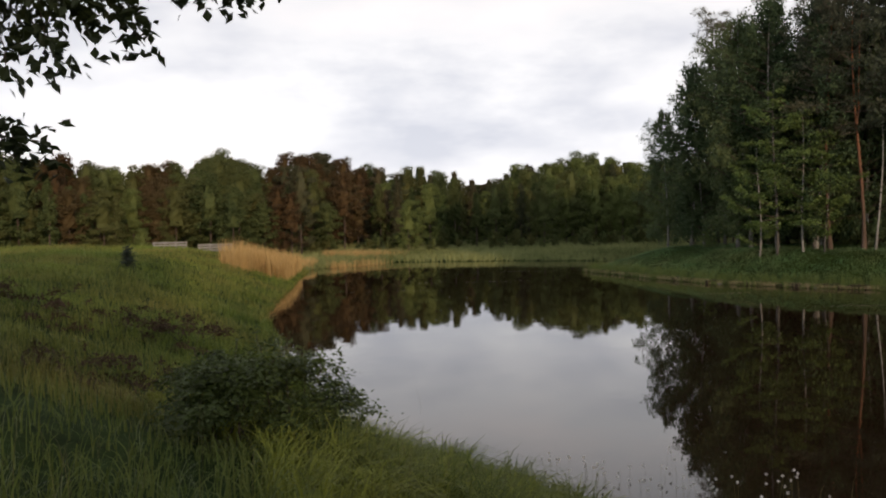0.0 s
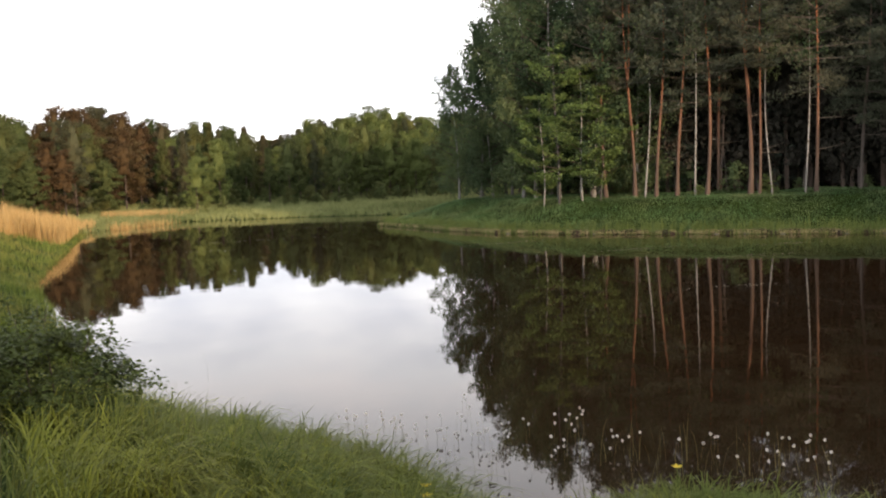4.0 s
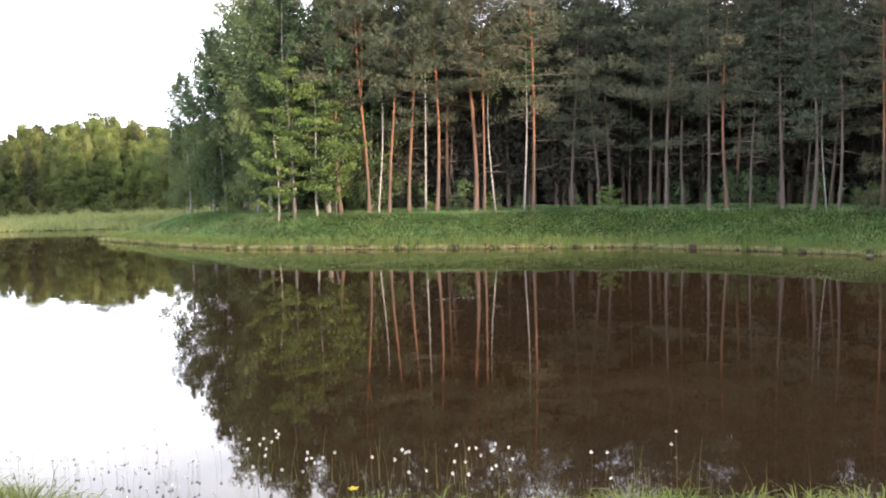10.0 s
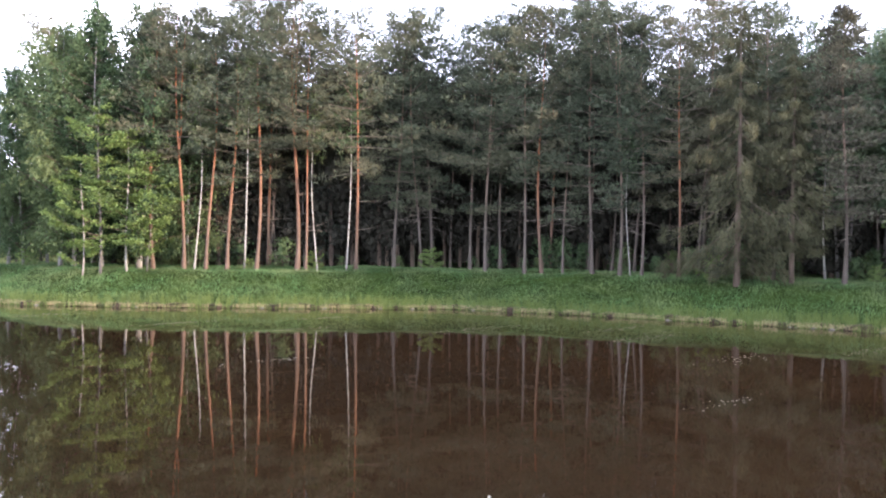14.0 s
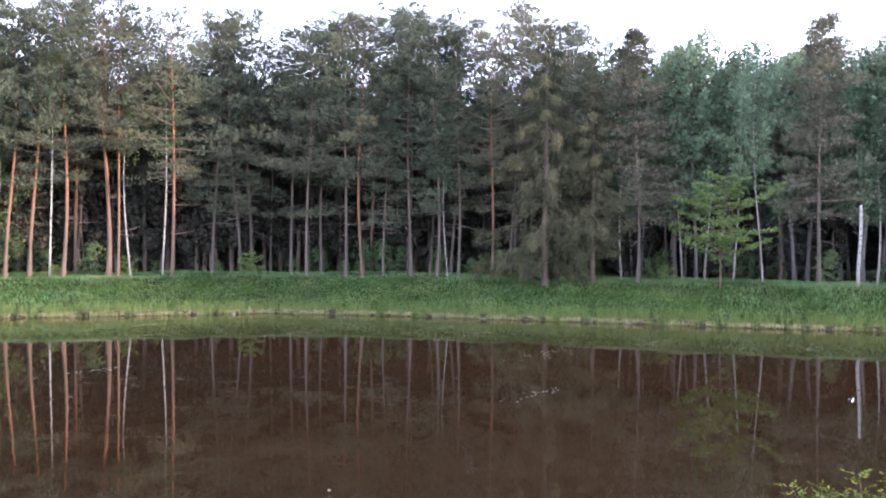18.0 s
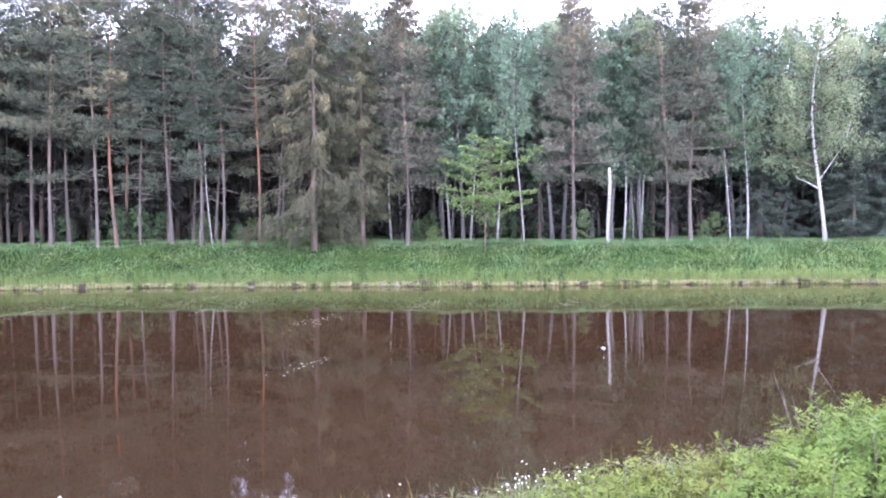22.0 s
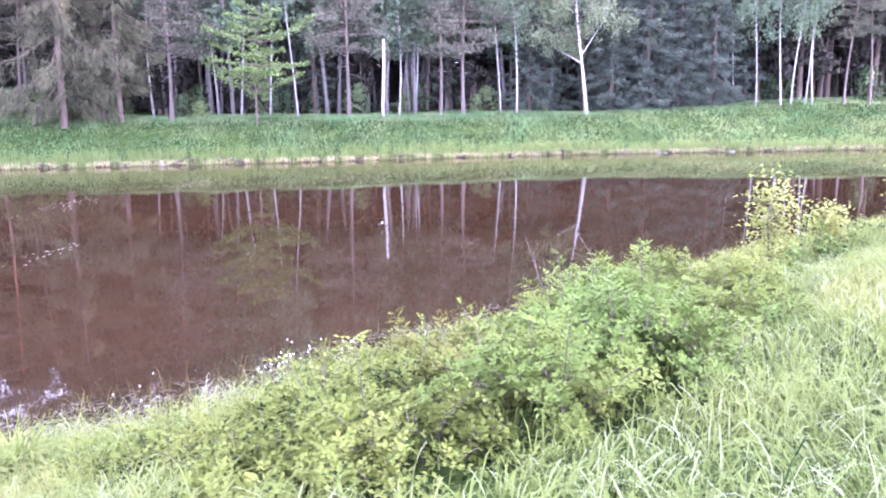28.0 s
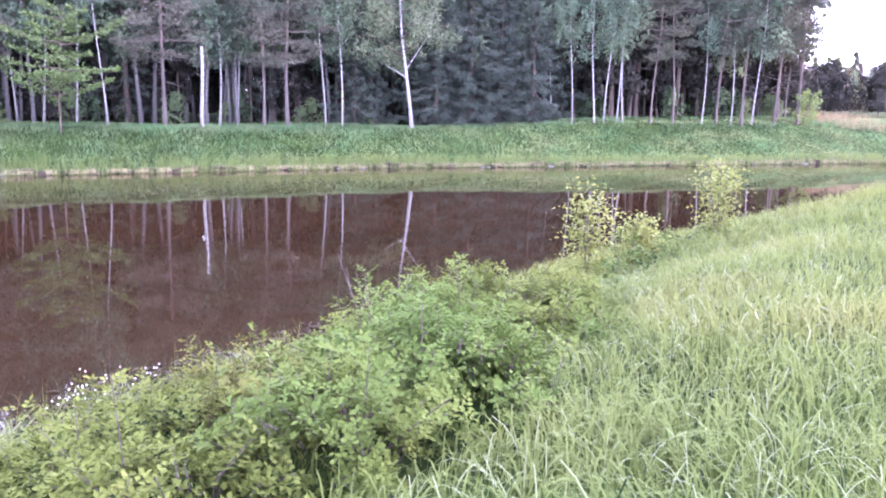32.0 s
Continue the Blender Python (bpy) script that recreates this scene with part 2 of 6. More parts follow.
M_BIRCH_LEAF = material("birch_leaves", (0.022, 0.042, 0.020), (0.088, 0.132, 0.064), 0.5, 0.5, 0, 3.0, 0.4, leaf=0.35, gloss=0.15, light2=(0.138, 0.170, 0.070), drift=0.14)
M_BIRCH_PALE = material("pale_birch_leaves", (0.05, 0.075, 0.035), (0.20, 0.235, 0.125), 0.5, 0.5, 0, 3.0, 0.4, leaf=0.35, gloss=0.25)
M_BIRCH_BLUE = material("bluish_birch_leaves", (0.030, 0.055, 0.034), (0.130, 0.190, 0.120), 0.5, 0.5, 0, 3.0, 0.4, leaf=0.3, gloss=0.25, light2=(0.17, 0.21, 0.11), drift=0.14)
M_BRIGHT_LEAF = material("fresh_green_leaves", (0.036, 0.070, 0.020), (0.165, 0.235, 0.074), 0.6, 0.5, 0, 3.0, 0.4, leaf=0.35, gloss=0.2)
M_MID_LEAF = material("mid_green_leaves", (0.030, 0.062, 0.018), (0.145, 0.205, 0.068), 0.6, 0.5, 0, 3.0, 0.4, leaf=0.3, gloss=0.2)
M_FAR_LEAF = material("far_tree_leaves", (0.020, 0.033, 0.012), (0.096, 0.122, 0.044), 0.25, 0.7, 0, 1.2, 0.35, leaf=0.25, gloss=0.1, light2=(0.104, 0.100, 0.034), drift=0.02)
M_FAR_LIGHT = material("far_birch_leaves", (0.032, 0.050, 0.016), (0.150, 0.185, 0.060), 0.25, 0.7, 0, 1.2, 0.35, leaf=0.35, gloss=0.1)
M_FAR_PINE = material("far_pine_needles", (0.018, 0.025, 0.014), (0.076, 0.086, 0.045), 0.3, 0.7, 0, 1.2, 0.3, leaf=0.2, gloss=0.1, light2=(0.088, 0.066, 0.036), drift=0.05)
# low evening sun put into the colour as a rusty tint
M_FAR_RUST = material("far_needles_evening_tint", (0.022, 0.016, 0.009), (0.090, 0.058, 0.027), 0.3, 0.7, 0, 1.2, 0.35, leaf=0.2, gloss=0.1, light2=(0.085, 0.068, 0.030), drift=0.05)
M_BRAMBLE = material("bramble_leaves", (0.006, 0.017, 0.005), (0.086, 0.134, 0.029), 1.6, 0.6, 0, 8.0, 0.6, leaf=0.15, gloss=0.05, light2=(0.142, 0.164, 0.035), drift=0.9)
M_OAK_LEAF = material("dark_oak_leaves", (0.012, 0.02, 0.008), (0.04, 0.055, 0.02), 3.0, 0.5, 0, 12.0, 0.3, leaf=0.15)
M_TWIG = material("brown_twig", (0.045, 0.038, 0.03), (0.115, 0.098, 0.08), 8.0, 0.85, 0.4, 40.0, 0.1)
M_FLUFF = material("white_seed_fluff", (0.7, 0.69, 0.66), (0.88, 0.87, 0.84), 20.0, 0.9, 0, 60.0, 0.15, leaf=0.4)
M_YELLOW = material("yellow_petals", (0.62, 0.45, 0.02), (0.85, 0.68, 0.06), 20.0, 0.5, 0, 60.0, 0.1, leaf=0.3)
M_PAD = material("floating_leaf", (0.05, 0.042, 0.028), (0.17, 0.155, 0.115), 3.0, 0.4, 0, 20.0, 0.3)
M_WHITEWOOD = material("weathered_white_board", (0.16, 0.155, 0.145), (0.30, 0.295, 0.28), 4.0, 0.8, 0.3, 30.0, 0.1)


def water_material():
    m = bpy.data.materials.new("peat_brown_water")
    m.use_nodes = True
    n, l = m.node_tree.nodes, m.node_tree.links
    b = n["Principled BSDF"]
    b.inputs["Roughness"].default_value, b.inputs["IOR"].default_value = 0.015, 1.43
    co, no, ra = n.new("ShaderNodeTexCoord"), n.new("ShaderNodeTexNoise"), n.new("ShaderNodeValToRGB")
    no.inputs["Scale"].default_value, no.inputs["Detail"].default_value = 0.12, 4
    l.new(co.outputs["Object"], no.inputs["Vector"])
    l.new(no.outputs["Fac"], ra.inputs["Fac"])
    ra.color_ramp.elements[0].color, ra.color_ramp.elements[1].color = (0.0172, 0.0096, 0.0047, 1), (0.026, 0.0149, 0.0072, 1)
    l.new(ra.outputs["Color"], b.inputs["Base Color"])
    n1, bp = n.new("ShaderNodeTexNoise"), n.new("ShaderNodeBump")
    n1.inputs["Scale"].default_value, n1.inputs["Detail"].default_value = 1.1, 2
    l.new(co.outputs["Object"], n1.inputs["Vector"])
    bp.inputs["Strength"].default_value, bp.inputs["Distance"].default_value = 0.15, 0.012
    l.new(n1.outputs["Fac"], bp.inputs["Height"])
    l.new(bp.outputs["Normal"], b.inputs["Normal"])
    return m


M_WATER = water_material()


# ---- mesh helpers ----
class Bag:
    """Collects pieces of one mesh."""

    def __init__(self):
        self.v, self.f, self.n = [], [], 0

    def add(self, verts, faces):
        verts = np.asarray(verts, float)
        self.v.append(verts)
        self.f.extend((np.asarray(faces) + self.n).tolist())
        self.n += len(verts)

    def mesh(self, name, mat, smooth=False):
        me = bpy.data.meshes.new(name)
        me.from_pydata(np.concatenate(self.v).tolist(), [], self.f)
        me.materials.append(mat)
        if smooth:
            me.polygons.foreach_set("use_smooth", [True] * len(me.polygons))
        return me


def part(name, bag, mat, parent, label="", smooth=False):
    ob = new(name, bag.mesh(name, mat, smooth))
    ob.parent = parent
    return tagged(ob, label)


def thing(name, label, category, group="", at=(0, 0, 0)):
    ob = tagged(new(name), label, category, group)
    ob.location = at
    ob.empty_display_size = 0.3
    return ob


def stuff(name, bag, mat, label, category):
    return tagged(new(name, bag.mesh(name, mat)), label, category, kind="stuff")


def tube(bag, pts, radii, sides=7, wobble=0.0, r=None):
    pts = np.asarray(pts, float)
    radii = np.asarray(radii, float)
    d = np.gradient(pts, axis=0)
    d /= np.linalg.norm(d, axis=1)[:, None] + 1e-9
    ref = np.where(np.abs(d[:, 2:3]) > 0.9, [[1.0, 0, 0]], [[0, 0, 1.0]])
    u = np.cross(d, ref)
    u /= np.linalg.norm(u, axis=1)[:, None] + 1e-9
    w = np.cross(d, u)
    a = np.arange(sides) * 2 * np.pi / sides
    rad = radii[:, None] * (1 + (wobble * r.uniform(-1, 1, (len(pts), sides)) if wobble else 0))
    v = pts[:, None, :] + rad[..., None] * (np.cos(a)[None, :, None] * u[:, None, :] + np.sin(a)[None, :, None] * w[:, None, :])
    i, j = np.meshgrid(np.arange(len(pts) - 1), np.arange(sides), indexing="ij")
    k = (j + 1) % sides
    f = np.stack([i * sides + j, i * sides + k, (i + 1) * sides + k, (i + 1) * sides + j], -1).reshape(-1, 4)
    bag.add(v.reshape(-1, 3), f)
    top = (len(pts) - 1) * sides
    bag.f.append([bag.n - len(pts) * sides + top + q for q in range(sides)])


def unit(a):
    return a / (np.linalg.norm(a, axis=-1, keepdims=True) + 1e-9)


def leaves(bag, at, way, normal, length, width):
    """Pointed leaves: a bent rhomb of two triangles from the foot at, along way."""
    at, way = np.asarray(at, float), unit(np.asarray(way, float))
    side = unit(np.cross(way, normal))
    up = np.cross(side, way)
    n = len(at)
    length, width = np.broadcast_to(length, n)[:, None], np.broadcast_to(width, n)[:, None]
    mid = at + way * length * 0.5 + up * length * 0.10
    v = np.stack([at, mid + side * width * 0.5, at + way * length, mid - side * width * 0.5], 1)
    q = np.arange(n)[:, None] * 4
    bag.add(v.reshape(-1, 3), np.concatenate([q + [[0, 1, 2]], q + [[0, 2, 3]]]))


def needles(bag, at, way, length, width):
    """Thin triangles."""
    at, way = np.asarray(at, float), unit(np.asarray(way, float))
    side = unit(np.cross(way, rng.normal(size=at.shape)))
    n = len(at)
    length, width = np.broadcast_to(length, n)[:, None], np.broadcast_to(width, n)[:, None]
    v = np.stack([at - side * width * 0.5, at + side * width * 0.5, at + way * length], 1)
    bag.add(v.reshape(-1, 3), np.arange(n)[:, None] * 3 + [[0, 1, 2]])


def blades(bag, at, height, width, lean, seg=3, flow=0.0):
    """Grass blades that bend over as they rise; flow: how far neighbours lean one way."""
    at = np.asarray(at, float)
    n = len(at)
    ang = rng.uniform(-np.pi, np.pi, n) * (1 - flow) + flow * 3.0 * (np.sin(at[:, 0] * 1.9 + 1.2 * np.sin(at[:, 1] * 1.4)) + np.sin(at[:, 1] * 2.3 + at[:, 0] * 0.8))
    out = np.stack([np.cos(ang), np.sin(ang), 0 * ang], -1)
    side = np.stack([-np.sin(ang), np.cos(ang), 0 * ang], -1)
    height, width, lean = (np.broadcast_to(q, n)[:, None] for q in (height, width, lean))
    rows = []
    for s in range(seg):
        f = s / seg
        c = at + out * (lean * height * f ** 2.4) + np.array([0, 0, 1.0]) * (height * (f - 0.42 * lean * f ** 3))
        hw = width * 0.5 * (1 - 0.65 * f)
        rows += [c - side * hw, c + side * hw]
    rows.append(at + out * (lean * height) + np.array([0, 0, 1.0]) * (height * (1 - 0.60 * lean)))
    v = np.stack(rows, 1)
    k = 2 * seg + 1
    q = np.arange(n)[:, None] * k
    for s in range(seg - 1):
        bag.f.extend((bag.n + q + [[2 * s, 2 * s + 1, 2 * s + 3, 2 * s + 2]]).tolist())
    bag.f.extend((bag.n + q + [[2 * seg - 2, 2 * seg - 1, 2 * seg]]).tolist())
    bag.v.append(v.reshape(-1, 3))
    bag.n += n * k


# ---- ground and water ----
SHORE = np.array([
    (12, 72), (14, 66), (15.5, 60), (17.5, 55.5), (22, 50.3), (27, 46), (31.5, 42.3), (36.43, 38.42), (39.55, 31.52), (41.56, 25.01), (43.58, 18.5), (45.32, 12.22), (47.6, 6.2), (50.3, -1.8), (52.8, -13.8), (55.8, -26.8), (58.3, -37.8), (64.3, -61.8), (48.3, -63.8), (34.3, -21.8), (23.8, -6.2), (22.1, -4.4), (16.9, -0.2), (15.4, 1.3), (14.1, 2.6), (13, 3.6), (12, 4.6), (11, 5.6), (10.1, 6.5), (9.3, 7), (8.5, 7.5), (7.8, 8), (6.9, 8.2), (5.9, 9), (4.8, 9.7), (3.8, 9.5), (3.3, 8.8), (3, 8.3), (2.6, 9.2), (2.5, 9.9), (2.1, 11.2), (1.4, 12.6), (0.6, 13.5), (-0.3, 14.6), (-1, 16), (-1.8, 17.5), (-3, 20.5), (-5.5, 29), (-8.8, 41.3), (-10, 51), (-13.3, 83), (-11, 88.4), (-5.6, 97), (7.2, 94), (18.5, 88), (18.3, 80)])


def shore_distance(x, y):
    """Metres from the shoreline: more than 0 on land."""
    p = np.stack([x, y], -1)
    best = np.full(x.shape, 1e9)
    inside = np.zeros(x.shape, bool)
    a = SHORE
    b = np.roll(SHORE, -1, axis=0)
    for (ax, ay), (bx, by) in zip(a, b):
        e = np.array([bx - ax, by - ay])
        s = np.clip(((p - [ax, ay]) @ e) / (e @ e), 0, 1)
        best = np.minimum(best, np.hypot(*np.moveaxis(p - [ax, ay] - s[..., None] * e, -1, 0)))
        cross = ((ay > y) != (by > y)) & (x < (bx - ax) * (y - ay) / (by - ay + 1e-12) + ax)
        inside ^= cross
    return np.where(inside, -best, best)


def smooth(a, b, x):
    t = np.clip((x - a) / (b - a), 0, 1)
    return t * t * (3 - 2 * t)


def bumps(x, y):
    return 0.5 * (np.sin(x * 0.9 + 1.3 * np.sin(y * 0.5)) * np.sin(y * 0.8 + 1.1 * np.sin(x * 0.37)) + np.sin(x * 0.31 + 2.0) * np.sin(y * 0.27 + 0.7))


def ground_z(x, y):
    x, y = np.asarray(x, float), np.asarray(y, float)
    d = shore_distance(x, y)
    opposite = smooth(-4, 6, (x - 30) * 0.75 + (y - 22) * 0.66) * (1 - smooth(72, 86, y) * (1 - smooth(26, 40, x)))
    far = smooth(68, 84, y) * (1 - smooth(24, 42, x))
    near = np.interp(d, [-6, -1, 0, 1.2, 7.0, 9.5, 16, 60], [-1.8, -0.5, -0.06, 0.38, 2.4, 2.72, 3.0, 3.1])
    steep = 1 - smooth(8, 34, y)
    opp = np.interp(d * (1 + 0.4 * steep), [-6, -1, 0, 0.5, 5.5, 8, 60], [-1.8, -0.7, -0.1, 0.25, 1.95, 2.1, 2.3]) * np.where(d > 0, 1 - 0.06 * steep, 1)
    fz = np.interp(d, [-6, -1, 0, 2, 20, 60, 200], [-1.5, -0.4, -0.05, 0.2, 0.7, 1.6, 3.0])
    z = near * (1 - opposite) + opp * opposite
    z = z * (1 - far) + fz * far
    z = z + 0.42 * np.exp(-((x + 0.1) / 1.6) ** 2 - ((y - 8.6) / 2.0) ** 2) * smooth(0.2, 2.5, d)
    return z + bumps(x, y) * 0.10 * smooth(0.3, 3, d)


def graded(lo, hi, a, b, step, ratio=1.16):
    inner = list(np.arange(a, b + 1e-6, step))
    s, v = step, b
    right = []
    while v < hi:
        s *= ratio
        v += s
        right.append(v)
    s, v = step, a
    left = []
    while v > lo:
        s *= ratio
        v -= s
        left.append(v)
    return np.array(left[::-1] + inner + right)


gx, gy = graded(-4000, 4000, -30, 75, 0.75), graded(-4000, 4000, -35, 100, 0.75)
GX, GY = np.meshgrid(gx, gy, indexing="ij")
GZ = ground_z(GX, GY)
g_bag = Bag()
ni, nj = GX.shape
ii, jj = np.meshgrid(np.arange(ni - 1), np.arange(nj - 1), indexing="ij")
g_bag.add(np.stack([GX, GY, GZ], -1).reshape(-1, 3), np.stack([ii * nj + jj, (ii + 1) * nj + jj, (ii + 1) * nj + jj + 1, ii * nj + jj + 1], -1).reshape(-1, 4))
ground = tagged(new("ground", g_bag.mesh("ground", M_GROUND, True)), "grassy earth banks sloping down to a pond", "ground", kind="structure")
w_bag = Bag()
w_bag.add([(-30, -80, 0), (100, -80, 0), (100, 120, 0), (-30, 120, 0)], [[0, 1, 2, 3]])
water = tagged(new("water", w_bag.mesh("water", M_WATER)), "still dark brown pond water mirroring the trees", "water", kind="structure")


# ---- trees ----
def bent_line(r, h, n, lean, wave):
    z = np.linspace(0, 1, n)
    ax, ay = r.uniform(-lean, lean, 2)
    px, py = r.uniform(0, 6, 2)
    x = ax * h * z + wave * (np.sin(z * 5 + px) - np.sin(px))
    y = ay * h * z + wave * (np.sin(z * 4.3 + py) - np.sin(py))
    return np.stack([x, y, z * h], -1)


def limb_line(r, a, way, length, rise, n=5):
    s = np.linspace(0, 1, n)[:, None]
    side = np.array([-way[1], way[0], 0])
    return a + way * length * s + np.array([0, 0, 1.0]) * (rise * length * s ** 1.5) + side * (r.uniform(-0.15, 0.15) * length * s ** 2)


def pine(seed, h, crown=0.5, girth=0.17, bark=None, fork=False, dense=1.0, needle=None, spread=0.16, name="pine_tree", stubs=10, label="", group="pines on the far bank", needle_count=84, cone=False):
    """A pine: whorls of limbs that carry flat pads of needle tufts; cone: widest low down, narrowing to the top."""
    r = np.random.default_rng(seed)
    t = thing(name, label or "tall Scots pine with bare orange trunk and tufted crown", "tree", group)
    tb, lb, cb = Bag(), Bag(), Bag()
    line = bent_line(r, h, 14, 0.03, 0.20)
    z = np.linspace(0, 1, 14)
    rad = 0.66 * girth * (1 - 0.86 * z) * (1 + 0.5 * np.exp(-z * 30))
    tube(tb, line, rad, 9, 0.06, r)
    lines = [line]
    if fork:
        k = 6
        f = line[k:].copy()
        s = np.linspace(0, 1, len(f))
        off = r.uniform(0, 6.28)
        f[:, :2] += np.stack([np.cos(off), np.sin(off)]) * (0.033 * h * np.sqrt(s))[:, None]
        tube(tb, f, rad[k:] * 0.8, 8, 0.06, r)
        lines.append(f)
    for _ in range(stubs):
        zz = r.uniform(0.16, crown + 0.12)
        a = np.array([np.interp(zz, z, line[:, q]) for q in range(3)])
        an = r.uniform(0, 6.28)
        p = limb_line(r, a, np.array([np.cos(an), np.sin(an), 0]), r.uniform(0.4, 2.0), r.uniform(-0.35, 0.3), 4)
        tube(lb, p, [0.024, 0.018, 0.012, 0.005], 4)
    pads, outs, sizes = [], [], []
    whorls = int(12 * dense)
    for q in range(whorls):
        u = (q + r.uniform(0.2, 0.8)) / whorls
        zz = crown + (0.985 - crown) * u ** 0.92
        src = lines[r.integers(len(lines))]
        a = np.array([np.interp(zz, src[:, 2] / h, src[:, c]) for c in range(3)])
        turn = r.uniform(0, 6.28)
        prof = (1 - 0.86 * u) ** 0.8 if cone else np.sin(np.pi * np.clip(0.22 + 0.63 * u, 0, 1)) ** 0.8
        arms = 3 if u < 0.25 and not cone else 4
        for e in range(arms):
            an = turn + e * 6.28 / arms + r.uniform(-0.5, 0.5)
            w = np.array([np.cos(an), np.sin(an), 0])
            L = h * spread * prof * r.uniform(0.45, 1.2) + 0.15
            p = limb_line(r, a, w, L, (r.uniform(-0.3, 0.1) if u < 0.3 else r.uniform(-0.1, 0.3)) + 0.55 * u)
            tube(lb, p, np.linspace(0.012 + 0.010 * L, 0.006, 5), 4)
            for s in ([1.0, 0.6]):
                c = np.array([np.interp(s * r.uniform(0.92, 1.03), np.linspace(0, 1, 5), p[:, k]) for k in range(3)])
                pads.append(c + np.append(r.normal(0, 0.16 * L + 0.04, 2), r.normal(0.10, 0.10)))
                outs.append(w)
                sizes.append((0.27 + 0.17 * L) * r.uniform(0.75, 1.3))
    pads, outs, sizes = np.array(pads), np.array(outs), np.array(sizes)
    k = needle_count
    b = unit(r.normal(0, 1, (len(pads) * k, 3))) * r.uniform(0.35, 1, (len(pads) * k, 1)) ** 0.5
    at = np.repeat(pads, k, 0) + b * np.repeat(sizes, k)[:, None] * [1.15, 1.15, 0.42]
    wy = np.repeat(outs, k, 0) * 0.35 + b * [0.9, 0.9, 0.5] + r.normal(0, 0.45, b.shape) + [0, 0, 0.45]
    needles(cb, at, wy, r.uniform(0.16, 0.34, len(at)), r.uniform(0.045, 0.09, len(at)))
    part("trunk", tb, bark or M_PINE_BARK, t, smooth=True)
    tagged(part("branchwork", lb, M_LIMB, t, "dead and living branches"), kind="stuff")
    part("crown", cb, needle or M_NEEDLE, t, "grey-green needle tufts in flat pads")
    return t


def spruce(seed, h, needle, droop=0.5, wide=0.22, label="", name="spruce_tree", k=11, group="spruces on the far bank", low=0.06, n=95, hang=0.0):
    r = np.random.default_rng(seed)
    t = thing(name, label, "tree", group)
    tb, lb, cb = Bag(), Bag(), Bag()
    line = bent_line(r, h, 10, 0.008, 0.04)
    z = np.linspace(0, 1, 10)
    tube(tb, line, 0.016 * h * (1 - 0.93 * z) * 0.8, 8, 0.06, r)
    at, wy = [], []
    for q in range(n):
        u = low + (1 - low) * ((q + r.uniform()) / n)
        a = np.array([np.interp(u, z, line[:, c]) for c in range(3)])
        an = q * 2.4 + r.uniform(-0.4, 0.4)
        w = np.array([np.cos(an), np.sin(an), 0])
        L = h * wide * (1 - u) ** 0.75 * r.uniform(0.6, 1.15) * min(1, 0.35 + (u - low) * 6) + 0.12
        s5 = np.linspace(0, 1, 5)[:, None]
        p = a + w * L * s5 + np.array([0, 0, 1.0]) * L * (-droop * s5 + 0.45 * droop * s5 ** 3)
        tube(lb, p, np.linspace(0.012 + 0.008 * L, 0.006, 5), 3)
        m = int(3 + L * 7)
        s = r.uniform(0.15, 1.05, m)
        c = np.stack([np.interp(s, s5[:, 0], p[:, e]) for e in range(3)], -1)
        side = np.array([-w[1], w[0], 0])
        c += side * (r.uniform(-1, 1, m) * 0.28 * L * (1.1 - s))[:, None]
        fall = r.uniform(0, 1, (m, k)) ** 1.3 * hang * min(1.0, 0.35 * L)
        at.append((c[:, None] - fall[..., None] * [0, 0, 1.0]).reshape(-1, 3))
        wy.append(np.repeat(w[None] * 0.8 + side * r.uniform(-0.8, 0.8, m)[:, None] + [0, 0, -0.55 * droop - 0.1 - hang], k, 0))
    at, wy = np.concatenate(at), np.concatenate(wy)
    at += r.normal(0, 1, at.shape) * [0.12, 0.12, 0.08]
    needles(cb, at, wy + r.normal(0, 0.45, wy.shape), r.uniform(0.18, 0.42, len(at)), r.uniform(0.035, 0.07, len(at)))
    part("trunk", tb, M_DARK_BARK, t, smooth=True)
    tagged(part("branchwork", lb, M_DARK_BARK, t), kind="stuff")
    part("crown", cb, needle, t, "hanging needle sprays")
    return t


